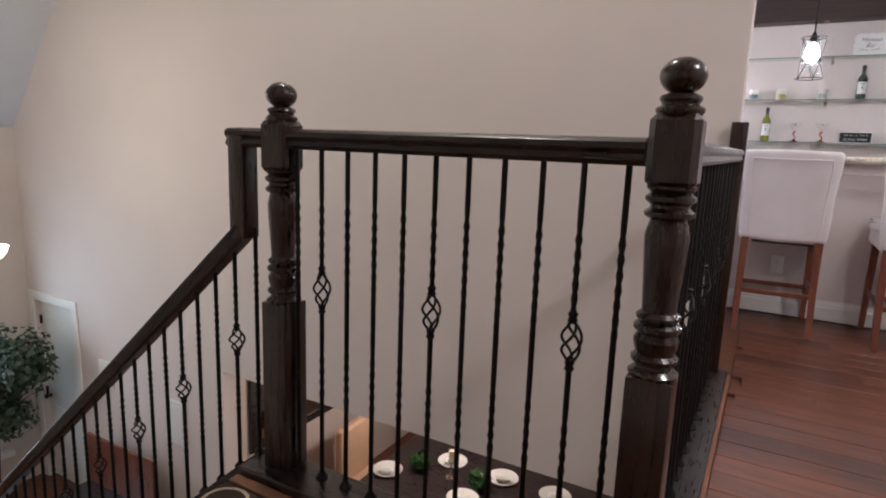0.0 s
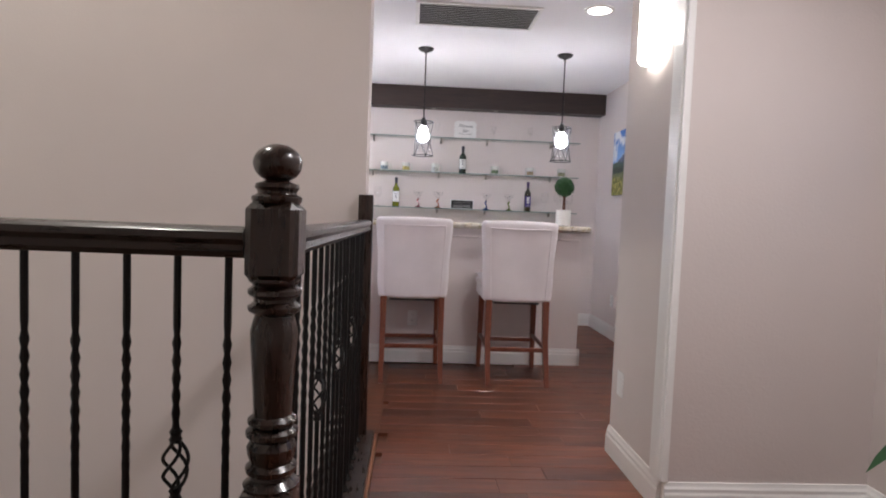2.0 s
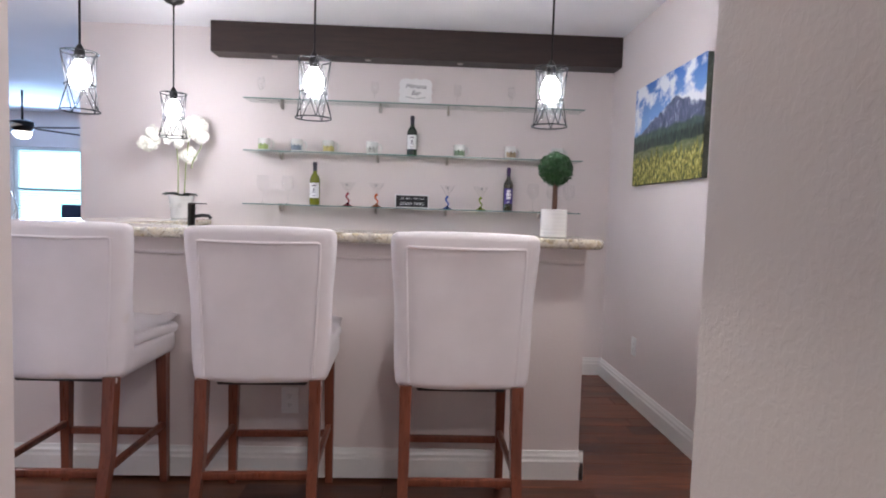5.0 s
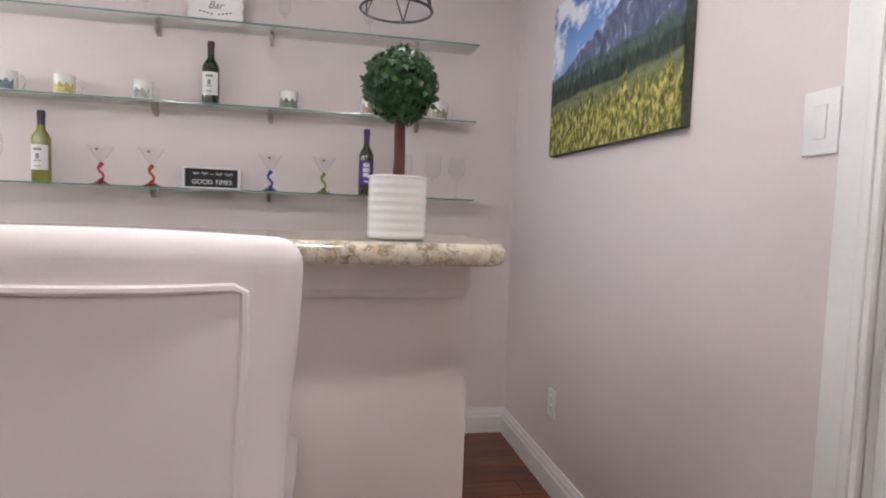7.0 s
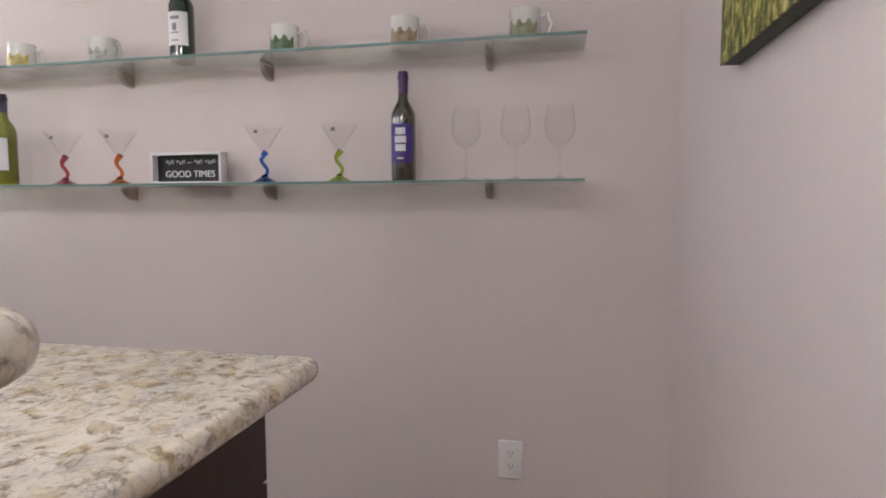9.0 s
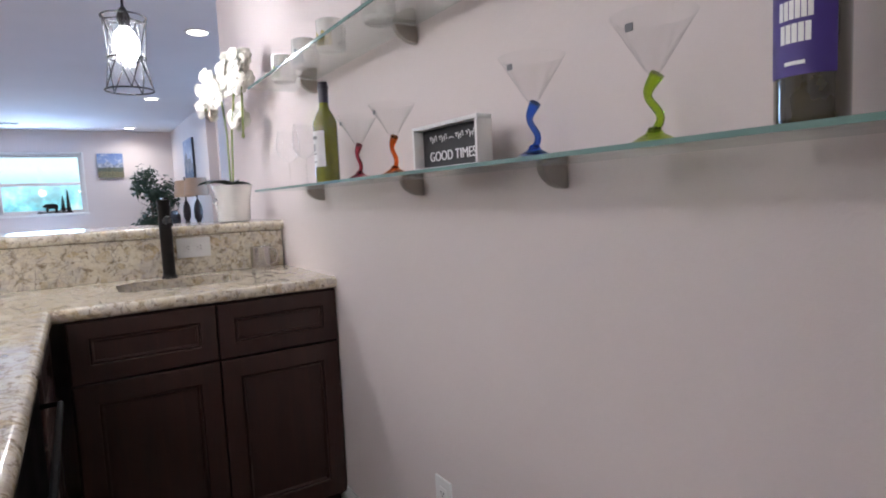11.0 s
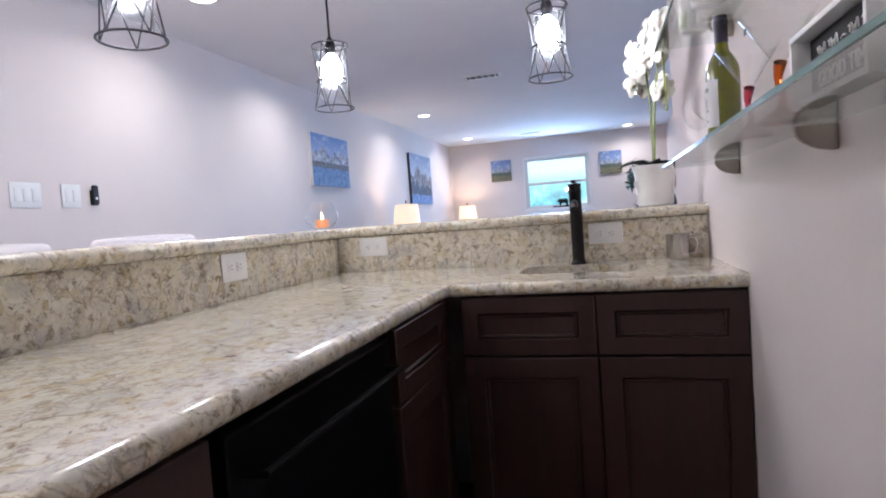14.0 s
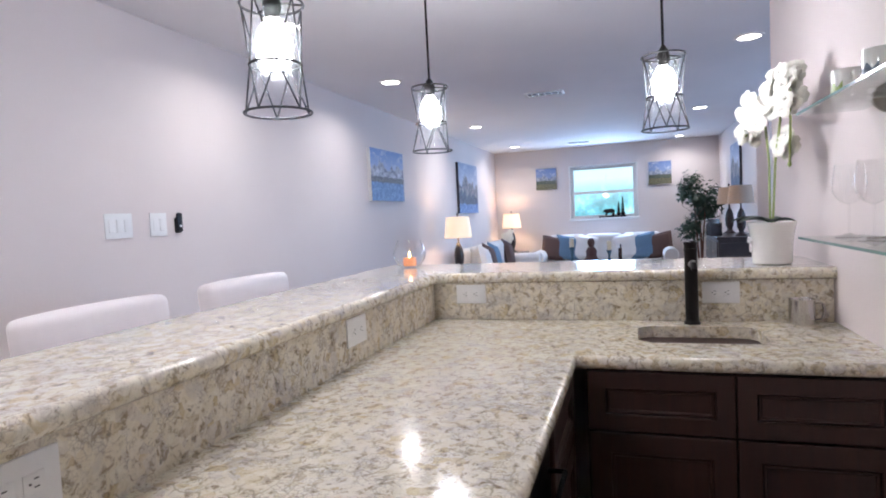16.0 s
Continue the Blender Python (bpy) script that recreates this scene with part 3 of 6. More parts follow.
RAIL_H = 1.10
NEWEL2, NEWEL1 = (.139, 1.066), (-.895, 1.088)
BAL_PLAIN = mesh_of("baluster", baluster_bm(RAIL_H - .085, False), IRON)
BAL_BASK = mesh_of("baluster", baluster_bm(RAIL_H - .085, True), IRON)


def newel_post(x, y, z):
    t = thing("newel_post", (x, y, z), "dark-stained turned wooden newel post with a ball top", "newel post", "stair newels")
    part("lower_block", box(-.045, .045, -.045, .045, -.03, .60, .004), NEWEL, t)
    part("turned_shaft", lathe([(.048, .60), (.05, .606), (.037, .618), (.036, .624), (.045, .630), (.046, .638), (.037, .646), (.042, .660), (.044, .675), (.037, .688), (.046, .696), (.046, .704), (.036, .712),
                                (.043, .719), (.043, .725), (.034, .733), (.034, .745), (.037, .80), (.041, .86), (.042, .885), (.037, .905), (.034, .914), (.046, .922), (.047, .930), (.037, .938), (.037, .944), (.047, .952), (.047, .960), (.038, .967), (.046, .975), (.046, .98)], 24), NEWEL, t)
    b = box(-.046, .046, -.046, .046, .975, 1.115, .013, 1)
    part("upper_block", b, NEWEL, t)
    part("cap_ring", lathe([(.040, 1.112), (.044, 1.118), (.044, 1.124), (.034, 1.130), (.034, 1.134), (.039, 1.140), (.037, 1.147), (.024, 1.152)], 20), NEWEL, t)
    ball = [(.022, 1.150)] + [(.0425 * math.cos(a), 1.183 + .0345 * math.sin(a)) for a in [math.radians(q) for q in range(-62, 90, 13)]] + [(.0005, 1.2178)]
    part("ball_finial", lathe(ball, 24), NEWEL, t)
    return t


newel_post(*NEWEL2, .030)
newel_post(*NEWEL1, .006)


def rail_profile(h):
    return [(-.022, h - .055), (-.030, h - .045), (-.024, h - .032), (-.032, h - .022), (-.031, h - .010), (-.020, h - .002), (0, h), (.020, h - .002), (.031, h - .010), (.032, h - .022), (.024, h - .032), (.030, h - .045), (.022, h - .055)]


# railing over the stairwell
guard = thing("guard_railing", (0, 0, 0), "dark wood guard railing with twisted black iron balusters", "railing")
dx, dy = NEWEL2[0] - NEWEL1[0], NEWEL2[1] - NEWEL1[1]
ang = math.degrees(math.atan2(dy, dx))
L = math.hypot(dx, dy)
part("handrail", sweep_x(rail_profile(RAIL_H), .05, L - .05), RAILW, guard, at=pose(*NEWEL1, 0, 0, 0, ang))
for i in range(11):
    u = L * (.0556 + .0864 * i)
    o = new("baluster", BAL_BASK if i in (1, 5, 9) else BAL_PLAIN)
    o.parent, o.matrix_local = guard, pose(NEWEL1[0] + dx * u / L, NEWEL1[1] + dy * u / L, .088, 0, 0, 17 * i) @ Matrix.Diagonal((1, 1, (RAIL_H - .143) / (RAIL_H - .085), 1))
part("base_plate", box(-1.0, .17, .995, 1.135, -.02, .092, .006), RAILW, guard, "dark wood plate under the balusters")

side = thing("guard_railing", (0, 0, 0), "dark wood guard railing beside the passage, iron balusters", "railing")
HN = (.148, 2.875)
part("handrail", sweep_x(rail_profile(RAIL_H), .05, HN[1] - NEWEL2[1] + .02), RAILY, side, at=pose(NEWEL2[0], NEWEL2[1], 0, 0, 0, 90 - math.degrees(math.atan2(HN[0] - NEWEL2[0], HN[1] - NEWEL2[1]))))
for i in range(17):
    u = (i + 1) / 18.0
    o = new("baluster", BAL_BASK if i % 4 == 0 else BAL_PLAIN)
    o.parent, o.matrix_local = side, pose(NEWEL2[0] + (HN[0] - NEWEL2[0]) * u, NEWEL2[1] + (HN[1] - NEWEL2[1]) * u, .03, 0, 0, 23 * i)
part("nosing_strip", box(-1.0, .17, .955, .995, -.02, .070, .006), wood("light_nosing_wood", (.14, .06, .03), (.32, .15, .08), .4, "x"), guard, "light brown nosing strip")
part("base_plate", box(.01, .222, 1.135, 2.93, -.02, .032, .006), RAILY, side, "dark wood plate under the balusters")
part("half_newel", box(HN[0] - .035, HN[0] + .035, HN[1] - .02, HN[1] + .035, .03, 1.22, .004), NEWEL, side)
part("edge_strip", box(.222, .238, 1.0, 2.93, -.02, .012, .004), wood("light_edge_wood", (.16, .06, .03), (.35, .15, .08), .4, "y"), side)

# falling handrail of the stairs with its gooseneck
RISE, GOING = .19, .2235
stair_rail = thing("stair_railing", (0, 0, 0), "dark wood stair handrail with gooseneck and iron balusters", "railing")
SX, SY = -1.05, NEWEL1[1]
SL = RISE / GOING
bm = bmesh.new()
box(SX - .035, SX + .03, SY - .03, SY + .03, .775, RAIL_H - .002, .008, bm=bm)
part("gooseneck", bm, NEWEL, stair_rail)
part("level_piece", sweep_x(rail_profile(RAIL_H), SX - .04, NEWEL1[0] - .045), RAILW, stair_rail, at=pose(0, SY, 0))
run = 3.2
a = math.atan(SL)
part("sloping_rail", sweep_x(rail_profile(0), 0, run / math.cos(a)), RAILW, stair_rail, at=pose(SX - .012, SY, .866 - .047 * SL, 0, 0, 0) @ pose(0, 0, 0, 0, 0, 180) @ pose(0, 0, 0, 0, math.degrees(a), 0))
for i in range(33):
    x = -1.098 + .0905 * (1 - i)
    ztop = .866 + SL * (x - SX - .035) - .06
    zb = .095 + SL * (x + 1.0) if x < -1.0 else .095
    k = (ztop - zb)
    o = new("baluster", BAL_BASK if i % 3 == 1 else BAL_PLAIN)
    o.parent = stair_rail
    o.matrix_local = pose(x, SY, zb, 0, 0, 31 * i) @ Matrix.Diagonal((1, 1, k / (RAIL_H - .085), 1))

part("sloping_curb", sweep_x([(-.045, -.10), (-.045, -.012), (-.035, 0), (.035, 0), (.045, -.012), (.045, -.10)], 0, run / math.cos(a)), RAILW, stair_rail, "dark wood curb under the balusters", at=pose(-1.0, SY, .10) @ pose(0, 0, 0, 0, 0, 180) @ pose(0, 0, 0, 0, math.degrees(a), 0))
stairs = thing("staircase", (0, 0, .06), "descending staircase with a dark patterned carpet runner", "stairs", kind="structure")
for i in range(13):
    x1 = -.98 - i * GOING
    z = -RISE * (i + 1)
    part("tread", box(x1 - GOING - .02, x1, .0, 1.16, z - .03, z, .006), RAILW, stairs)
    part("riser", box(x1 - .015, x1 - .002, .0, 1.16, z, z + RISE - .03), TRIM, stairs)
    part("runner", box(x1 - GOING - .03, x1 - .017, .2, 1.02, z + .001, z + .009, .003), CARPET, stairs)
    part("stringer", box(x1 - GOING, x1 - .001, 1.16, 1.18, z - .22, z), TRIM, stairs)


def motif(cx, cy, z, s, parent):
    bm = bmesh.new()
    for k in range(4):
        a0 = k * math.pi / 2
        pts = []
        for i in range(9):
            u = -1 + i / 4
            r = s * (.95 - .35 * (1 - abs(u)) ** 2)
            an = a0 + u * math.pi / 4
            pts.append((cx + r * math.cos(an) * 1.1, cy + r * math.sin(an), z))
        tube(pts, .007, 4, bm)
    for k in range(4):
        an = k * math.pi / 2 + math.pi / 4
        tube([(cx + .1 * s * math.cos(an), cy + .1 * s * math.sin(an), z), (cx + .42 * s * math.cos(an), cy + .42 * s * math.sin(an), z)], [.016, .004], 5, bm)
    bmesh.ops.transform(bm, matrix=Matrix.Translation((0, 0, z)) @ Matrix.Diagonal((1, 1, .15, 1)) @ Matrix.Translation((0, 0, -z)), verts=bm.verts)
    part("carpet_motif", bm, CREAM, parent)


land_run = thing("runner_carpet", (0, 0, .06), "dark brown carpet runner with cream lattice pattern", "rug")
part("pile", box(-1.0, -.35, .15, .95, -.08, .006, .004), CARPET, land_run)
for mx, my in ((-.87, .83), (-.62, .83), (-.87, .58), (-.62, .58), (-.87, .33)):
    motif(mx, my, .006, .14, land_run)
for i in range(3):
    for my in (.32, .58, .84):
        motif(-.98 - GOING * (i + .55), my, -RISE * (i + 1) + .010, .11, stairs)

# ---------------- bar ----------------
BT, CT = 1.088, .895
PX, PY = 1.692, 4.46            # end and front of the bar's half wall
SPX, SPY = -.585, 4.738          # faces of the granite splash
OX = -.90                      # outer face of the side half wall
bar = thing("bar_counter", (0, 0, 0), "L-shaped bar half wall, tan front panel with white baseboard", "bar")
part("front_panel", box(OX, PX, PY, SPY - .03, -.01, BT - .043), WALL2, bar, "tan painted panel")
part("side_panel", box(OX, SPX - .03, SPY - .03, 6.198, -.01, BT - .043), WALL2, bar, "tan painted panel")
APR = [(0, 0), (-.018, 0), (-.022, .004), (-.022, .010), (-.014, .016), (-.014, .075), (0, .075)]
part("apron", sweep_x([(PY + y, BT - .115 + z) for y, z in APR], OX, PX - .018), WALL2, bar, "tan moulded band under the top")
for nm, x0, y0, x1, y1 in (("baseboard", PX + .02, PY, OX, PY), ("baseboard", PX, SPY - .03, PX, PY - .018), ("baseboard", OX, PY, OX, 6.19)):
    ob = baseboard("baseboard_bar", x0, y0, x1, y1)
splash = thing("granite_splash", (0, 0, 0), "cream and grey granite backsplash behind the counter", "backsplash")
part("slab", box(SPX - .03, PX - .002, SPY - .03, SPY, CT - .001, BT - .043, .002), GRANITE, splash)
part("slab", box(SPX - .03, SPX, SPY, 6.197, CT - .001, BT - .043, .002), GRANITE, splash)

TX0, TX1, TY0, TY1 = -1.05, 1.746, 4.338, 4.768
IX = -.562
outline = round_corner(TX1 - .07, TY0 + .07, .07, -90, 0) + round_corner(TX1 - .045, TY1 - .045, .045, 0, 90) + [(IX, TY1), (IX, 6.222), (TX0, 6.222)] + round_corner(TX0 + .09, TY0 + .09, .09, 180, 270)
solo("countertop_bar", slab(outline, BT - .0425, BT, .0200, 6), GRANITE, "polished cream granite bar top with rounded edge", "countertop")
CX, CY = .0, 5.375
SKX0, SKX1, SKY0, SKY1 = -.475, -.205, 5.55, 5.935


def counter_slab():
    bm = slab([(SPX - .022, SPY - .022), (1.64, SPY - .022), *round_corner(1.61, CY - .03, .03, 0, 90, 4), (CX, CY), (CX, 6.222), (SPX - .022, 6.222)], CT - .04, CT, .0190, 6)
    return bm


counter = solo("counter_top", counter_slab(), GRANITE, "polished cream granite counter with an undermount sink", "countertop")
cut = bmesh.new()
hole = round_corner(SKX1 - .06, SKY1 - .06, .06, 0, 90) + round_corner(SKX0 + .06, SKY1 - .06, .06, 90, 180) + round_corner(SKX0 + .06, SKY0 + .06, .06, 180, 270) + round_corner(SKX1 - .06, SKY0 + .06, .06, 270, 360)
a = [cut.verts.new((x, y, .8)) for x, y in hole]
b = [cut.verts.new((x, y, 1.0)) for x, y in hole]
for i in range(len(hole)):
    cut.faces.new((a[i], a[(i + 1) % len(hole)], b[(i + 1) % len(hole)], b[i]))
cut.faces.new(a[::-1])
cut.faces.new(b)
cutter = bpy.data.objects.new("cutter", mesh_of("cutter", cut, GRANITE))
scene.collection.objects.link(cutter)
mod = counter.modifiers.new("sink", "BOOLEAN")
mod.object, mod.solver = cutter, "EXACT"
me = bpy.data.meshes.new_from_object(counter.evaluated_get(bpy.context.evaluated_depsgraph_get()))
counter.modifiers.clear()
counter.data = me
bpy.data.objects.remove(cutter)

bm = bmesh.new()
rings = []
for off, z in ((.012, CT - .041), (.004, CT - .045), (-.004, CT - .16), (-.03, CT - .19), (-.12, CT - .195)):
    rings.append([bm.verts.new(((SKX0 + SKX1) / 2 + (x - (SKX0 + SKX1) / 2) * (1 + off / .14), (SKY0 + SKY1) / 2 + (y - (SKY0 + SKY1) / 2) * (1 + off / .20), z)) for x, y in hole])
for r0, r1 in zip(rings, rings[1:]):
    for i in range(len(hole)):
        bm.faces.new((r0[i], r0[(i + 1) % len(hole)], r1[(i + 1) % len(hole)], r1[i]))
bm.faces.new(rings[-1])
sink = thing("sink", (0, 0, 0), "small undermount stainless steel bar sink", "sink")
part("basin", bm, mat("brushed_sink_steel", (.22, .21, .20), .45, .7, stretch=(1, 12, 1)), sink)
part("drain", lathe([(.001, .706), (.03, .707), (.038, .710), (.036, .7065)], 20, m=Matrix.Translation((-.34, 5.74, 0))), CLIP, sink)

fa = thing("faucet", (-.528, 5.738, CT), "tall oil-rubbed bronze single-hole bar faucet", "faucet")
part("body", lathe([(.028, 0), (.028, .006), (.0235, .012), (.0225, .02), (.0225, .285), (.024, .29), (.024, .296)], 24), BRONZE, fa)
part("spout", tube([(.01, 0, .215), (.07, 0, .225), (.11, 0, .222), (.125, 0, .205)], [.012, .012, .012, .011], 12), BRONZE, fa)
part("lever", box(-.02, .10, -.008, .008, .2965, .3045, .003), BRONZE, fa)
part("collar", lathe([(.0235, .262), (.0245, .265), (.0245, .270), (.0235, .273)], 24), BRONZE, fa)


def ring_frame(x0, x1, z0, z1, t, y0, y1, bev):
    """A rectangular frame of width t in the x-z plane, from y0 to y1, as one mesh."""
    bm = bmesh.new()
    lay = []
    for y in (y0, y1):
        lay.append([[bm.verts.new((x, y, z)) for x, z in ((x0 + e, z0 + e), (x1 - e, z0 + e), (x1 - e, z1 - e), (x0 + e, z1 - e))] for e in (0, t)])
    for k in range(4):
        n = (k + 1) % 4
        for (a, b) in ((lay[0][0], lay[0][1]), (lay[0][1], lay[1][1]), (lay[1][1], lay[1][0]), (lay[1][0], lay[0][0])):
            bm.faces.new((a[k], a[n], b[n], b[k]))
    bmesh.ops.recalc_face_normals(bm, faces=bm.faces)
    es = [e for e in bm.edges if e.calc_face_angle(0) > .5 and all(v.co.y < y0 + 1e-5 for v in e.verts)]
    bmesh.ops.bevel(bm, geom=es, offset=bev, segments=1, affect="EDGES")
    return bm


def cabinet_front(parent, w, h, z0, name, rail=.055):
    """A shaker front with a recessed panel and an inner moulding; lies in x-z, its face towards -y; origin at the lower left."""
    fr = part(name, ring_frame(0, w, z0, z0 + h, rail, -.02, 0, .0025), CHERRY, parent)
    part("panel", box(rail - .002, w - rail + .002, -.009, -.002, z0 + rail - .002, z0 + h - rail + .002), CHERRY, fr)
    part("moulding", ring_frame(rail, w - rail, z0 + rail, z0 + h - rail, .012, -.0145, -.004, .004), CHERRY, fr)
    return fr


def cabinet(x, y, rz, w, depth, label, doors=1):
    """A base unit with drawer fronts over doors; the front face towards its own -y."""
    t = thing("base_cabinet", (x, y, 0), label, "cabinet", "bar cabinets", rz=rz)
    part("body", box(0, w, .002, depth, .10, CT - .041), CHERRY, t)
    part("plinth", box(.0, w, .06, depth, -.015, .10), CHERRY, t)
    g = .004
    dw = (w - g * (doors + 1)) / doors
    for i in range(doors):
        for z, h, nm in ((.675, .175, "drawer_front"), (.115, .553, "door")):
            f = cabinet_front(t, dw, h, z, nm, .05 if nm == "drawer_front" else .06)
            f.matrix_local = Matrix.Translation((g + i * (dw + g), 0, 0))
    return t


cabinet(CX - .03, CY + .025, 90, .80, .55, "dark cherry two-door sink cabinet with drawer fronts", 2)
cabinet(1.54, CY - .03, 180, .44, .55, "dark cherry base cabinet with a drawer", 1)
cabinet(CX + .46, CY - .03, 180, .45, .55, "dark cherry corner base cabinet with a drawer", 1)
part("corner_post", box(CX - .03, CX + .011, CY - .03, CY + .026, .0, CT - .042), CHERRY, bpy.data.objects["base_cabinet"])
part("side_filler", box(CX - .03, CX - .01, 6.155, 6.19, .0, CT - .042), CHERRY, bpy.data.objects["base_cabinet"])
MATTEB = mat("matte_black", (.008, .008, .009), .8)
fridge = thing("beverage_fridge", (.78, CY - .05, 0), "black under-counter beverage fridge", "fridge")
part("body", box(-.30, .30, -.52, .0, .0, CT - .045), BLACKP, fridge)
FRIDGED = mat("fridge_black", (.004, .004, .005), .35, var=.1)
FRIDGED.node_tree.nodes["Principled BSDF"].inputs["Specular IOR Level"].default_value = .08
MATTEB.node_tree.nodes["Principled BSDF"].inputs["Specular IOR Level"].default_value = .1
part("door", box(-.292, .292, .001, .035, .09, CT - .055, .006), FRIDGED, fridge, "black door")
part("handle", tube([(-.26, .0355, .78), (-.26, .07, .78), (.26, .07, .78), (.26, .036, .78)], .006, 8), MATTEB, fridge)
part("grille", box(-.29, .29, .001, .02, .0, .08, .003), SLOT, fridge)


def plate(name, where, rz, w, h, label, category, kind="outlet", n=1):
    """A wall plate facing its own -y, centred at where."""
    t = thing(name, where, label, category, "wall plates", rz=rz)
    part("plate", box(-w / 2, w / 2, -.006, 0, -h / 2, h / 2, .0025), WHITEP, t)
    for i in range(n):
        cx = (i - (n - 1) / 2) * .046
        if kind == "switch":
            part("rocker", box(cx - .016, cx + .016, -.0095, -.006, -.033, .033, .0015), WHITEP, t)
        elif kind == "outlet":
            for cz, cxx in (((.02, cx), (-.02, cx)) if h > w else ((0, -.022), (0, .022))):
                bm = box(cxx - .016, cxx + .016, -.0078, -.006, cz - .015, cz + .015, .001)
                s = part("socket", bm, WHITEP, t)
                bm = bmesh.new()
                for o in (-.006, .006):
                    slot = (cxx + o - .0009, cxx + o + .0009, cz - .001, cz + .006) if h > w else (cxx - .001, cxx + .006, cz + o - .0009, cz + o + .0009)
                    box(slot[0], slot[1], -.0085, -.0076, slot[2], slot[3], bm=bm)
                pin = (cxx, cz - .007) if h > w else (cxx - .007, cz)
                box(pin[0] - .0016, pin[0] + .0016, -.0085, -.0076, pin[1] - .0016, pin[1] + .0016, bm=bm)
                part("slots", bm, SLOT, s)
    return t


OUTL = "white duplex outlet on the granite splash"
plate("outlet", (SPX, 4.90, 1.0), 90, .125, .078, OUTL, "outlet")
plate("outlet", (SPX, 5.84, 1.0), 90, .125, .078, OUTL, "outlet")
plate("outlet", (.15, SPY, .995), 180, .125, .085, OUTL, "outlet")
plate("outlet", (1.174, SPY, .985), 180, .125, .085, OUTL, "outlet")
plate("outlet", (1.885, 6.2, .37), 0, .075, .118, "white outlet low on the beige wall", "outlet")
plate("outlet", (0.658, 6.2, .37), 0, .075, .118, "white outlet low on the beige wall", "outlet")
plate("outlet", (2.34, 5.55, .367), -90, .075, .118, "white outlet low on the side wall", "outlet")
plate("outlet", (.40, PY, .34), 0, .075, .118, "white outlet on the bar front", "outlet")
plate("light_switch", (2.34, 4.29, 1.345), -90, .085, .125, "white single rocker light switch by the door", "switch", "switch", 1)
plate("light_switch", (-.53, 3.11, 1.360), 180, .165, .125, "white three-gang rocker light switch", "switch", "switch", 3)
plate("light_switch", (-.785, 3.11, 1.360), 180, .115, .125, "white two-gang rocker light switch", "switch", "switch", 2)
plate("wall_plate", (1.39, 2.68, .37), -90, .075, .118, "white blank plate low on the wall end", "wall plate", "blank", 0)
rem = thing("fan_remote", (-.925, 3.11, 1.360), "black remote control in a wall holder", "remote", rz=180)
part("holder", box(-.024, .024, -.012, 0, -.05, .035, .008), BLACKP, rem)
part("body", box(-.020, .020, -.024, -.010, -.045, .062, .008), BLACKP, rem)
bm = bmesh.new()
for i in range(4):
    box(-.006, .006, -.026, -.0235, .012 + i * .012, .018 + i * .012, bm=bm)
part("buttons", bm, GRAPH, rem)
part("dial", lathe([(.008, 0), (.008, .003)], 14, m=pose(0, -.0235, -.012, 90)), WHITEP, rem)


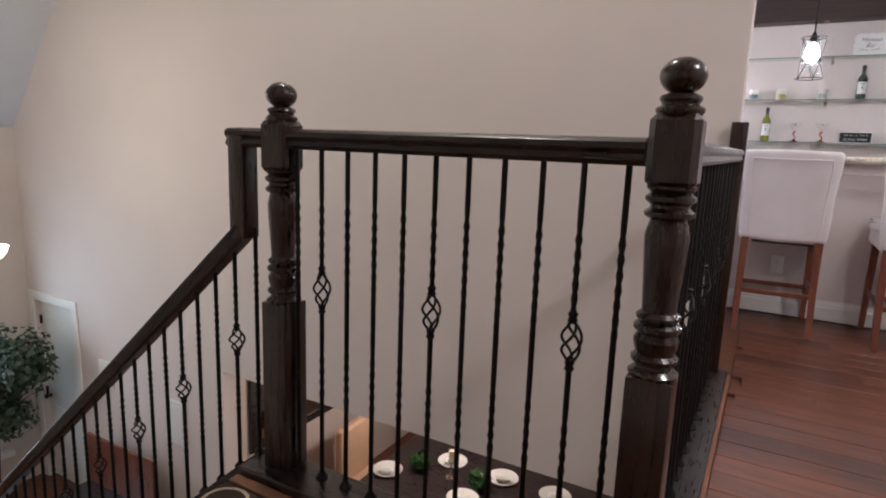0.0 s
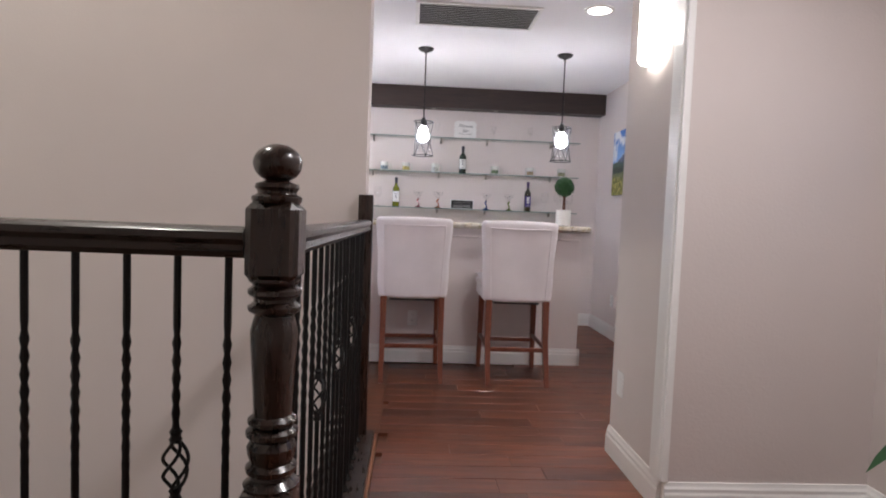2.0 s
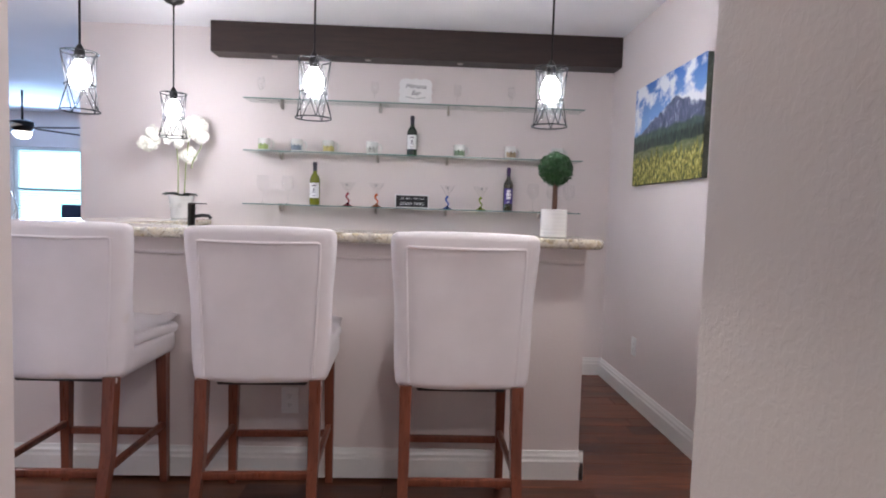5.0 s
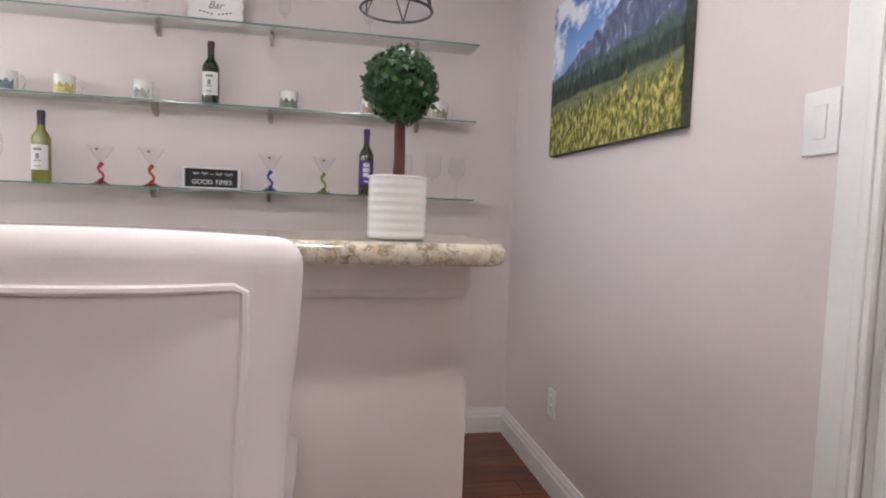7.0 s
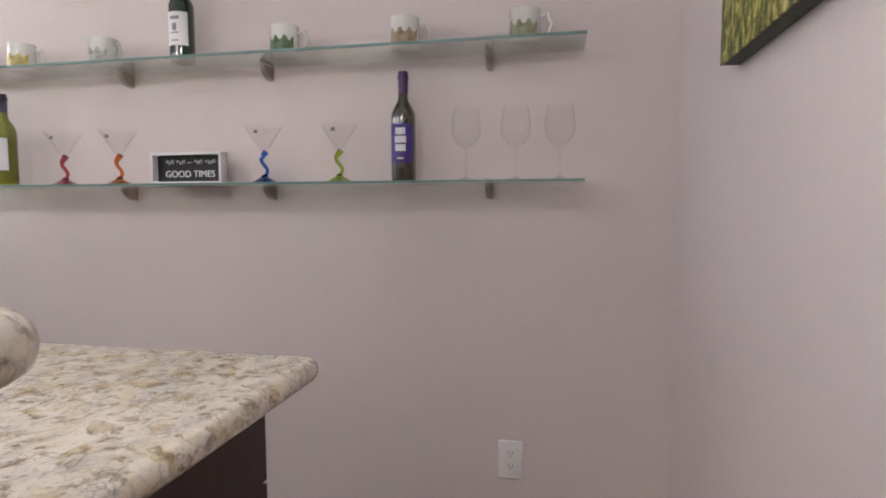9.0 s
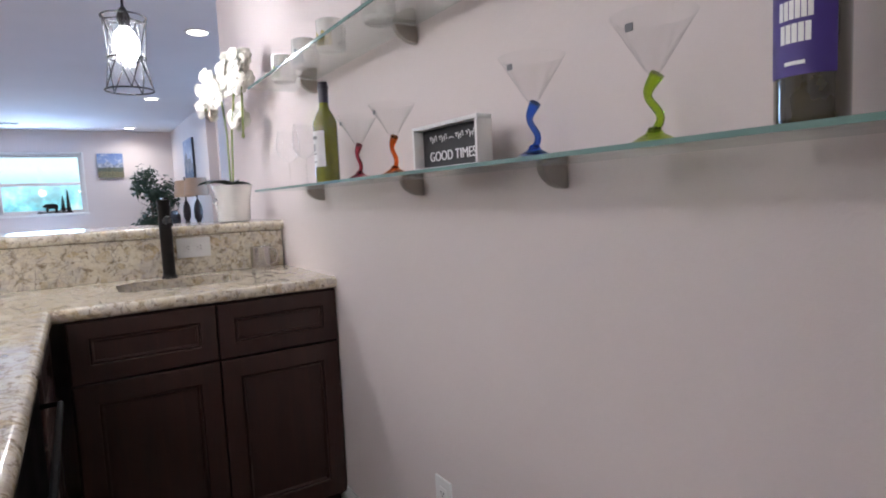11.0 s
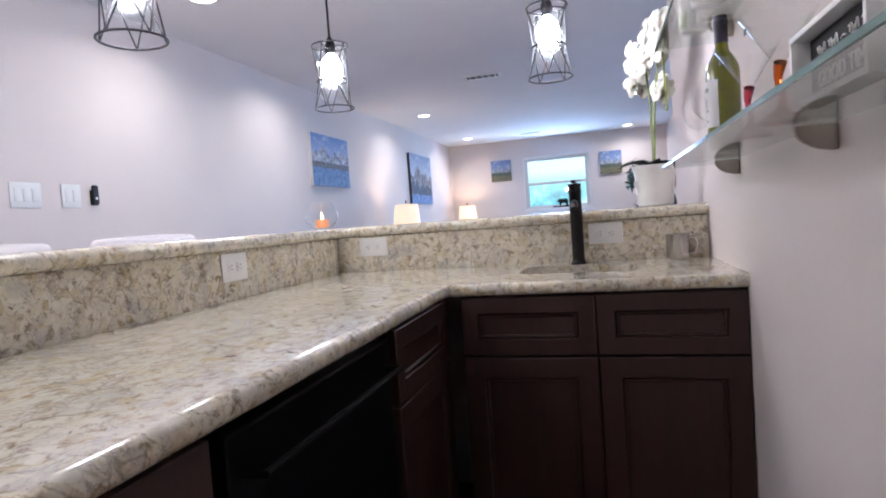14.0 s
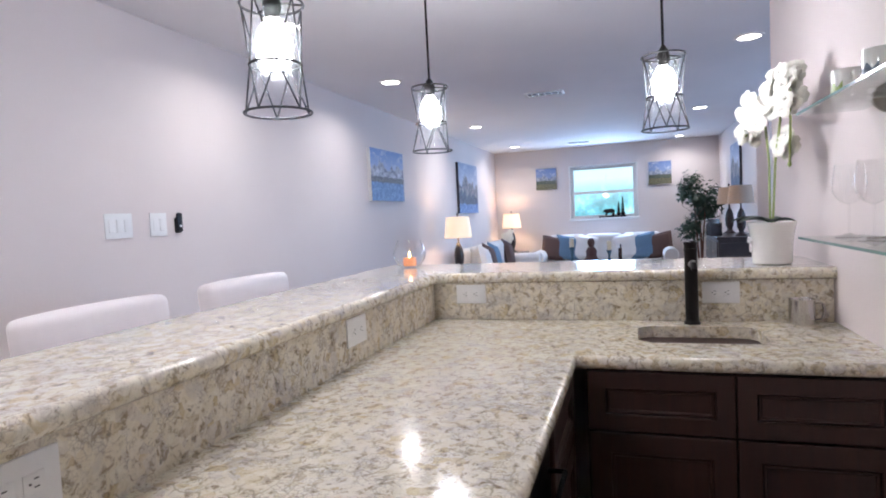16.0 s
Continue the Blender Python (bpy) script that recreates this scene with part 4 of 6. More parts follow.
# ---------------- bar stools ----------------
def bar_stool():
    t = thing("bar_stool", (0, 0, 0), "white slipcovered bar stool with dark cherry wooden legs", "bar stool", "stools along the bar")
    W, D = .475, .475
    seat = box(-W / 2, W / 2, .02, D, .555, .66, .03, 4)
    part("seat", seat, FABRIC, t, "white slipcovered seat")
    cush = box(-W / 2 - .005, W / 2 + .005, .105, D + .015, .655, .705, .022, 4)
    for v in cush.verts:
        v.co.z += .012 * math.cos(v.co.x * 6) * math.sin((v.co.y) * 7) - (.02 if v.co.y > D - .02 else 0)
    part("cushion", cush, FABRIC, t, "crumpled white seat cushion")
    bm = bmesh.new()
    rows = []
    for k in range(13):
        row = []
        for i in range(17):
            x, y = -.240 + .485 * i / 16, .112 + .393 * k / 12
            z = .716 + .005 * math.sin(x * 23 + y * 31) + .004 * math.sin(x * 41 - y * 17)
            z -= max(0, abs(x) - .225) * .5 + max(0, y - .485) * .6
            row.append(bm.verts.new((x, y, z)))
        rows.append(row)
    for ra, rb in zip(rows, rows[1:]):
        for i in range(16):
            bm.faces.new((ra[i], ra[i + 1], rb[i + 1], rb[i]))
    bmesh.ops.solidify(bm, geom=bm.faces, thickness=.004)
    part("seat_cover", bm, FABRIC, t, "loose rumpled white cloth on the seat")
    bm = bmesh.new()
    nx, nz = 12, 14
    grid = {}
    for s in (0, 1):
        for i in range(nx + 1):
            for k in range(nz + 1):
                u, w = i / nx * 2 - 1, k / nz
                half = .236 + .026 * w + (.003 * math.sin(w * 9))
                z = .565 + .545 * w
                lean = -.022 * w * w
                th = .126
                round_x = .018 * abs(u) ** 6
                y = lean + (round_x + .004 * math.sin(u * 5 + w * 3)) * (1 if s == 0 else -1) + (0 if s == 0 else th - .02 * w)
                grid[s, i, k] = bm.verts.new((u * half, y, z - (.010 * (1 - u * u) if k == 0 else 0) + (.006 * (1 - u * u) if k == nz else 0)))
    for s in (0, 1):
        for i in range(nx):
            for k in range(nz):
                q = [grid[s, i, k], grid[s, i + 1, k], grid[s, i + 1, k + 1], grid[s, i, k + 1]]
                bm.faces.new(q if s == 0 else q[::-1])
    for i in range(nx):
        bm.faces.new((grid[0, i, nz], grid[0, i + 1, nz], grid[1, i + 1, nz], grid[1, i, nz]))
        bm.faces.new((grid[1, i, 0], grid[1, i + 1, 0], grid[0, i + 1, 0], grid[0, i, 0]))
    for k in range(nz):
        bm.faces.new((grid[0, 0, k], grid[0, 0, k + 1], grid[1, 0, k + 1], grid[1, 0, k]))
        bm.faces.new((grid[0, nx, k + 1], grid[0, nx, k], grid[1, nx, k], grid[1, nx, k + 1]))
    bmesh.ops.recalc_face_normals(bm, faces=bm.faces)
    es = [e for e in bm.edges if len(e.link_faces) == 2 and e.calc_face_angle(0) > .9]
    bmesh.ops.bevel(bm, geom=es, offset=.027, segments=5, affect="EDGES", profile=.5)
    back = part("backrest", bm, FABRIC, t, "white slipcovered back with piped seams")
    # piping: a rounded arch of seam on the back, inset from the edge
    top = .892
    seam = [(-(.190 + .020 * w), .035 + w * (top - .035)) for w in [q / 14 for q in range(14)]]
    seam += [(-.208, top + .012), (-.198, top + .020)] + [(-.198 + .396 * i / 8, top + .020 - .006 * math.sin(math.pi * i / 8)) for i in range(1, 9)] + [(.208, top + .012)]
    seam += [((.190 + .020 * w), .035 + w * (top - .035)) for w in [q / 14 for q in range(13, -1, -1)]]
    path = [(x, -.022 * w * w + .018 * abs(x / .24) ** 6 + .004 * math.sin(x / .24 * 5 + w * 3) - .003, .565 + .545 * w) for x, w in seam]
    part("piping", tube(path, .0052, 7), FABRIC, back)
    for sx in (-1, 1):
        part("corner_gather", box(sx * .212 - .009, sx * .212 + .009, .004, .018, .548, .570, .005, 2), FABRIC, back)
        part("leg", tube([(sx * .198, .02, .57), (sx * .198, -.005, .30), (sx * .20, -.10, 0.0)], [.030, .027, .021], 4), LEGW, t)
        part("leg", tube([(sx * .198, D - .05, .57), (sx * .205, D - .045, .0)], [.030, .021], 4), LEGW, t)
        part("stretcher", box(sx * .200 - .010, sx * .200 + .010, -.03, D - .045, .235, .262, .004), LEGW, t)
    part("stretcher", box(-.198, .198, -.035, -.012, .225, .252, .004), LEGW, t)
    part("stretcher", box(-.20, .20, D - .055, D - .030, .20, .228, .004), LEGW, t)
    part("dust_cover", box(-.16, .16, .05, D - .03, .538, .557, .008), SLOT, t)
    return t


stool = bar_stool()
STOOLS = [(1.114, 3.93, 0, 1), (.395, 3.965, 2, 2), (-.32, 3.965, 0, 0)]
stool.matrix_world = pose(STOOLS[0][0], STOOLS[0][1], 0, 0, 0, STOOLS[0][2])
for sx, sy, rz, q in STOOLS[1:]:
    copy_thing(stool, pose(sx, sy, 0, 0, 0, rz))


# ---------------- pendants ----------------
def pendant():
    t = thing("pendant_lamp", (0, 0, 0), "clear glass pendant lamp in a black wire cage, lit", "pendant lamp", "pendants over the bar")
    zt, zb = 1.875, 1.607
    part("canopy", lathe([(.062, CEIL - .001), (.062, CEIL - .008), (.045, CEIL - .022), (.012, CEIL - .034), (.006, CEIL - .045)], 24), BRONZE, t)
    part("rod", tube([(0, 0, CEIL - .03), (0, 0, zt + .02)], .005, 8), BRONZE, t)
    part("cap", lathe([(.006, zt + .04), (.014, zt + .028), (.022, zt + .008), (.024, zt - .008), (.018, zt - .030), (.018, zt - .036)], 18), BRONZE, t)
    rt, rm, rb = .077, .064, .083
    zm = zt - .150
    for r, z in ((rt, zt), (rm, zm), (rb, zb)):
        ring = tube([(r * math.cos(q * math.pi / 16), r * math.sin(q * math.pi / 16), z) for q in range(32)], .0034, 6, closed=True)
        part("ring", ring, GRAPH, t)
    n = 5
    for k in range(n):
        a0 = 2 * math.pi * k / n
        for d in (-1, 1):
            a2 = a0 + d * math.pi / n
            part("wire", tube([(rt * math.cos(a0), rt * math.sin(a0), zt), (rm * math.cos(a2), rm * math.sin(a2), zm), (rb * math.cos(a0), rb * math.sin(a0), zb)], .0024, 5), GRAPH, t)
    for k in range(3):
        a0 = 2 * math.pi * k / 3
        part("spider_arm", tube([(0, 0, zt + .004), (rt * math.cos(a0), rt * math.sin(a0), zt)], .0028, 5), IRON, t)
    part("glass_cylinder", lathe([(.054, zt - .02), (.054, zb + .03)], 28, cap=False), BLOOMG, t, "clear glass cylinder")
    # bulb drawn oversize so its shape takes in the bloom
    part("bulb", lathe([(.013, zt - .028), (.020, zt - .040), (.034, zt - .058), (.043, zt - .085), (.045, zt - .112), (.040, zt - .138), (.026, zt - .156), (.0005, zt - .163)], 22), BULB, t, "glowing white bulb").visible_shadow = True
    return t


pn = pendant()
pn.matrix_world = Matrix.Translation((PEND[0][0], PEND[0][1], 0))
for px, py in PEND[1:]:
    copy_thing(pn, Matrix.Translation((px, py, 0)))

# ---------------- ceiling fittings ----------------
def can():
    t = thing("recessed_light", (0, 0, 0), "round white recessed ceiling light, lit", "ceiling light", "recessed lights")
    part("trim_ring", lathe([(.095, CEIL - .001), (.095, CEIL - .006), (.072, CEIL - .009), (.070, CEIL - .003)], 28, cap=False), TRIM, t)
    part("lens", lathe([(.070, CEIL - .0045), (.001, CEIL - .0045)], 28, cap=False), CANG, t, "glowing lens")
    return t


c0 = can()
c0.matrix_world = Matrix.Translation((*CANS[0], 0))
for cx, cy in CANS[1:]:
    copy_thing(c0, Matrix.Translation((cx, cy, 0)))


def vent(x, y, w, d, n, label):
    t = thing("ceiling_vent", (x, y, CEIL), label, "vent", "ceiling vents")
    bm = bmesh.new()
    f = .025
    for q in ((-w / 2, w / 2, -d / 2, -d / 2 + f), (-w / 2, w / 2, d / 2 - f, d / 2), (-w / 2, -w / 2 + f, -d / 2 + f, d / 2 - f), (w / 2 - f, w / 2, -d / 2 + f, d / 2 - f)):
        box(*q, -.012, -.001, .003, bm=bm)
    part("frame", bm, TRIM, t)
    part("backing", box(-w / 2 + f, w / 2 - f, -d / 2 + f, d / 2 - f, -.003, -.001), SLOT, t)
    for i in range(n):
        yy = -d / 2 + f + (d - 2 * f) * (i + .5) / n
        part("slat", box(-w / 2 + f, w / 2 - f, -.004, .004, -.010, -.0085), TRIM, t, at=pose(0, yy, 0, 25))
    return t


vent(.75, 3.90, .80, .44, 12, "large white return-air vent in the ceiling")
vent(-3.94, 4.78, .18, .36, 5, "white supply vent in the ceiling")
vent(-8.3, 4.72, .18, .36, 5, "white supply vent in the ceiling")

# wall sconce
sc = thing("wall_sconce", (1.39, 2.46, 1.945), "half-round white glass wall sconce, lit", "wall lamp", rz=-90)
part("back_plate", box(-.06, .06, -.012, 0, -.10, .12, .006), TRIM, sc)
bm = bmesh.new()
pr = []
for z in (-.13, -.12, .14, .15):
    r = .095 if -.125 < z < .145 else .085
    pr.append([bm.verts.new((r * math.cos(math.pi + math.pi * i / 14), .75 * r * math.sin(math.pi + math.pi * i / 14) - .012, z)) for i in range(15)])
for r0, r1 in zip(pr, pr[1:]):
    for i in range(14):
        bm.faces.new((r0[i], r0[i + 1], r1[i + 1], r1[i]))
bm.faces.new(pr[0])
part("glass_shade", bm, SCONG, sc, "glowing white glass")
part("finial", lathe([(.006, .15), (.009, .16), (.004, .172)], 10, m=Matrix.Translation((0, -.045, 0))), BRONZE, sc)

# ---------------- beam and shelves ----------------
solo("ceiling_beam", box(-.52, 2.338, 6.03, 6.198, CEIL - .212, CEIL - .002, .006), BEAMW, "dark stained box beam under the ceiling", "beam")
bolts = thing("puck_lights", (0, 6.10, CEIL - .212), "small brass puck lights under the beam", "puck light")
for bx in (-.1, .55, 1.2, 1.85):
    part("puck", lathe([(.018, -.005), (.022, -.003), (.022, 0.0)], 14, m=Matrix.Translation((bx, 0, 0))), CLIP, bolts)


def shelf(z, brackets, label):
    t = thing("glass_shelf", (0, 0, z), label, "shelf", "glass shelves")
    part("pane", box(-.29, 2.085, 6.024, 6.194, -.007, 0), SHELFG, t)
    part("front_edge", box(-.29, 2.085, 6.020, 6.024, -.007, 0), SHELFE, t, "green glass edge")
    for bx in brackets:
        bm = bmesh.new()
        pr = [(6.198, -.0075), (6.136, -.0075)] + [(6.198 - .062 * math.cos(q * math.pi / 16), -.0075 - .042 * math.sin(q * math.pi / 16)) for q in range(1, 8)] + [(6.198, -.0495)]
        sweep_x(pr, bx - .0085, bx + .0085, bm)
        bmesh.ops.bevel(bm, geom=list(bm.edges), offset=.002, segments=1, affect="EDGES")
        c = part("bracket", bm, CLIP, t, "brushed nickel clip")
        part("jaw", box(bx - .007, bx + .007, 6.12, 6.198, .0005, .007, .002), CLIP, c)
    return t


S1, S2, S3 = 1.938, 1.580, 1.210
shelf(S1, (-.06, .64, 1.13, 1.81), "upper clear glass wall shelf on nickel clips")
shelf(S2, (-.06, .63, 1.13, 1.82), "middle clear glass wall shelf holding mugs")
shelf(S3, (-.06, .625, 1.13, 1.82), "lower clear glass wall shelf holding bottles and glasses")
SY_ = 6.12

# ---------------- things on the shelves ----------------
def bottle(name, x, z, h, r, glass, cap, labelm, label, bands=True):
    t = thing(name, (x, SY_, z), label, "bottle", "bottles on the shelves", rz=0)
    part("glass", lathe([(r * .7, 0), (r * .96, .003), (r, .012), (r, h * .58), (r * .97, h * .62), (r * .75, h * .68), (r * .44, h * .74), (r * .38, h * .80), (r * .38, h * .93), (r * .44, h * .935), (r * .44, h * .965), (r * .38, h * .97), (r * .3, h)], 28), glass, t)
    part("capsule", lathe([(r * .40, h * .80), (r * .41, h * .93), (r * .46, h * .932), (r * .46, h * .966), (r * .41, h * .972), (r * .40, h + .001), (.0005, h + .001)], 22, cap=False), cap, t)
    bm = bmesh.new()
    n = 14
    lo = []
    for i in range(n + 1):
        a = radians(-90 - 62 + 124 * i / n)
        lo.append((bm.verts.new((r * 1.012 * math.cos(a), r * 1.012 * math.sin(a), h * .17)), bm.verts.new((r * 1.012 * math.cos(a), r * 1.012 * math.sin(a), h * .52))))
    for (a, b), (c, d) in zip(lo, lo[1:]):
        bm.faces.new((a, c, d, b))
    lb = part("label", bm, labelm, t)
    bm = bmesh.new()
    for zz, hw, hh, gaps in (((.455, .50, .019, 4), (.38, .58, .019, 6), (.305, .52, .019, 5), (.21, .4, .004, 1)) if name == "purple_wine_bottle" else ((.455, .5, .010, 7), (.36, .22, .022, 2), (.30, .42, .004, 8), (.22, .4, .004, 5))):
        for g in range(gaps):
            row = []
            for i in range(3):
                a = radians(-90 + 96 * hw * ((g + .08 + .42 * i) / gaps - .5))
                row.append([bm.verts.new((r * 1.025 * math.cos(a), r * 1.025 * math.sin(a), h * zz + q * hh / 2)) for q in (-1, 1)])
            for (a, b), (c, d) in zip(row, row[1:]):
                bm.faces.new((a, c, d, b))
    part("print", bm, LETTER if name == "purple_wine_bottle" else INK, lb)
    return t


OLIVE = mat("olive_glass", (.16, .17, .012), .08, var=.15, coat=.8)
GREENB = mat("green_bottle_glass", (.008, .030, .010), .08, var=.2, coat=.8)
DARKB = mat("dark_bottle_glass", (.035, .03, .012), .08, var=.2, coat=.8)
FOILB = mat("black_foil", (.02, .015, .03), .35)
FOILP = mat("purple_foil", (.055, .02, .10), .35)
LABW = mat("white_paper_label", (.80, .80, .79), .6, var=.02)
LABP = mat("purple_paper_label", (.05, .025, .20), .5)
bottle("wine_bottle", .19, S3, .305, .037, OLIVE, FOILB, LABW, "olive wine bottle with a white label on the glass shelf")
bottle("wine_bottle", .874, S2, .285, .037, GREENB, FOILB, LABW, "dark green wine bottle with a white label")
bottle("purple_wine_bottle", 1.577, S3, .312, .0355, DARKB, FOILP, LABP, "dark wine bottle with a purple label")


def lean_tube(h, n=14):
    return [(.010 * math.sin(i / n * math.pi * 2.2), 0, h * i / n) for i in range(n + 1)]


def martini(x, colour, label):
    t = thing("martini_glass", (x, SY_, S3), label, "glass", "martini glasses")
    part("foot", lathe([(.038, 0), (.039, .003), (.030, .008), (.012, .018), (.0075, .026)], 24), colour, t)
    bm = tube([(p[0], p[1], .02 + p[2]) for p in lean_tube(.075)], [.0055 + .0045 * max(0, i - 9) / 5 for i in range(15)], 10)
    part("stem", bm, colour, t, "wavy coloured glass stem")
    part("bowl", lathe([(.004, .094), (.012, .102), (.055, .170), (.057, .172)], 28, cap=False), CLEAR, t, "clear conical bowl")
    part("sticker", box(-.006, .006, -.0485, -.047, .146, .156), INK, t)
    return t


for mx, col, word in ((.424, (.55, .06, .10), "pink"), (.63, (.75, .14, .02), "orange"), (1.138, (.03, .12, .62), "blue"), (1.38, (.35, .55, .02), "lime green")):
    martini(mx, solid_glass("glass_" + word.split()[0], col), "clear martini glass with a wavy %s stem" % word)


def wine_glass(x, z, h, r, label, y=SY_):
    t = thing("wine_glass", (x, y, z), label, "glass", "stemware on the shelves")
    part("foot", lathe([(.034, 0), (.034, .002), (.02, .005), (.004, .012)], 24), CLEAR, t)
    part("stem", tube([(0, 0, .01), (0, 0, h * .46)], .0035, 8), CLEAR, t)
    part("bowl", lathe([(.004, h * .45), (r * .55, h * .50), (r * .92, h * .60), (r, h * .70), (r * .93, h * .86), (r * .80, h)], 28, cap=False), CLEAR, t)
    return t


for gx in (-.178, .0, 1.76, 1.90):
    wine_glass(gx, S3, .205, .042, "clear round wine glass on the lower shelf")
wine_glass(2.02, S3, .205, .042, "clear wine glass near the shelf end", 6.12)
for gx in (-.196, .601, 1.189, 1.574):
    wine_glass(gx, S1, .16, .027, "clear champagne flute on the upper shelf")


def mug(x, tint, rz, label):
    t = thing("mug", (x, SY_, S2), label, "mug", "glass mugs")
    part("body", lathe([(.030, .001), (.034, .004), (.036, .012), (.036, .082), (.0345, .083), (.033, .078), (.033, .008), (.0005, .007)], 26, cap=False), CERAMT, t)
    part("handle", tube([(.034, 0, .066), (.052, 0, .068), (.060, 0, .045), (.050, 0, .020), (.034, 0, .018)], .0048, 8), CERAMT, t)
    bm = bmesh.new()
    row = []
    for i in range(13):
        a = radians(-150 + 120 * i / 12)
        row.append([bm.verts.new((.0365 * math.cos(a), .0365 * math.sin(a), .012 + .034 * k + (.008 * math.sin(i * 1.7) if k else 0))) for k in (0, 1)])
    for (a, b), (c, d) in zip(row, row[1:]):
        bm.faces.new((a, c, d, b))
    part("print", bm, tint, t)
    t.matrix_world = pose(x, SY_, S2, 0, 0, rz) @ Matrix.Diagonal((1.16, 1.16, 1.10, 1))
    return t


CERAMT = mat("glossy_mug_glaze", (.72, .72, .68), .12, var=.04, coat=.6)
MUGS = [(-.171, (.20, .28, .06)), (.058, (.12, .16, .20)), (.281, (.45, .38, .12)), (.591, (.40, .40, .36)), (1.214, (.10, .16, .08)), (1.583, (.32, .24, .14)), (1.923, (.25, .26, .16))]
for i, (mx, tint) in enumerate(MUGS):
    mug(mx, mat("mug_print", tint, .3, var=.7, scale=60), 8 * (i % 3) - 5, "small white mug with a printed scene")

gt = thing("word_sign", (.884, 6.115, S3), "white box frame sign with black face, GOOD TIMES", "sign")
bm = bmesh.new()
w, h, d = .122, .098, .036
for q in ((-w, w, 0, .008), (-w, w, h - .008, h)):
    box(q[0], q[1], -d / 2, d / 2, q[2], q[3], .001, bm=bm)
for q in ((-w, -w + .008), (w - .008, w)):
    box(q[0], q[1], -d / 2, d / 2, .008, h - .008, .001, bm=bm)
part("frame", bm, WHITES, gt)
face = part("face", box(-w + .008, w - .008, .006, .016, .008, h - .008), BLACKSIGN, gt, "black face")
text_part("GOOD TIMES", .029, face, pose(0, .0055, .031, 90), LETTER)
bm = bmesh.new()
for x0, x1 in ((-.085, -.055), (-.048, -.015), (.015, .045), (.052, .090)):
    pts = [(x0 + (x1 - x0) * (i + 1.6 * math.sin(i * .8)) / 30, .005, .068 + .0055 * math.sin(i * .8 + 1) + .003 * math.sin(i * .31)) for i in range(31)]
    tube(pts, .0009, 5, bm)
tube([(-.008, .005, .066), (.0, .005, .068), (.008, .005, .066)], .001, 5, bm)
part("script", bm, LETTER, face)

mb = thing("word_sign", (.89, 6.13, S1), "white scalloped plaque reading Mimosa Bar", "sign")
outl = []
w, h = .126, .196
for i in range(64):
    a = 2 * math.pi * i / 64
    cx, sy = math.cos(a), math.sin(a)
    k = 1 / max(abs(cx), abs(sy)) ** .86
    rip = 1 + .045 * math.cos(12 * a)
    outl.append((w * .98 * cx * k * rip * .94, h / 2 + h / 2 * sy * k * rip * .94))
bm = bmesh.new()
fr = [bm.verts.new((x, -.006, z)) for x, z in outl]
bk = [bm.verts.new((x, .006, z)) for x, z in outl]
bm.faces.new(fr)
bm.faces.new(bk[::-1])
for i in range(64):
    bm.faces.new((fr[i], fr[(i + 1) % 64], bk[(i + 1) % 64], bk[i]))
plaq = part("plaque", bm, WHITES, mb)
text_part("Mimosa", .047, plaq, pose(0, -.0065, .137, 90), INK, .35)
text_part("Bar", .047, plaq, pose(0, -.0065, .090, 90), INK, .35)
bm = bmesh.new()
for i in range(9):
    if i != 4:
        box(-.064 + i * .016 - .005, -.064 + i * .016 + .005, -.0075, -.006, .046 + .003 * abs(i - 4), .052 + .003 * abs(i - 4), bm=bm)
part("leaf_border", bm, INK, plaq)

# ---------------- things on the bar ----------------
top = thing("topiary", (1.537, 4.464, BT), "round green topiary ball on a trunk in a white ribbed pot", "potted plant")
prof = [(.04, 0), (.0555, .002)] + [(.0575 + .0008 * math.sin(i * 1.6), .004 + i * .0042) for i in range(29)] + [(.056, .124), (.052, .12), (.05, .10), (.0005, .10)]
part("pot", lathe(prof, 36, cap=False), CERAM, top, "white ribbed pot")
part("trunk", tube([(0, 0, .09), (.002, .002, .16), (0, 0, .24)], [.0125, .0115, .011], 10), TRUNK, top)
rng = random.Random(4)


def leaf_quad(bm, p, n, s, rng):
    t = n.orthogonal().normalized()
    t.rotate(Matrix.Rotation(rng.uniform(0, 6.28), 3, n))
    b = n.cross(t)
    tip = p + t * s + n * s * .35
    vs = [bm.verts.new(q) for q in (p - t * s * .3, p + b * s * .42 + n * s * .12, tip, p - b * s * .42 + n * s * .12)]
    bm.faces.new(vs)


bm = bmesh.new()
for i in range(2600):
    z = 1 - 2 * (i + .5) / 2600
    a = i * 2.399963
    d = Vector((math.sqrt(1 - z * z) * math.cos(a), math.sqrt(1 - z * z) * math.sin(a), z))
    r = .063 + rng.uniform(-.012, .009)
    nn = (d + Vector((rng.uniform(-.6, .6), rng.uniform(-.6, .6), rng.uniform(-.6, .6)))).normalized()
    leaf_quad(bm, Vector((0, 0, .30)) + d * r, nn, rng.uniform(.009, .015), rng)
bmesh.ops.create_icosphere(bm, subdivisions=2, radius=.050, matrix=Matrix.Translation((0, 0, .30)))
part("foliage", bm, LEAF, top, "dense small green leaves", smooth=False)

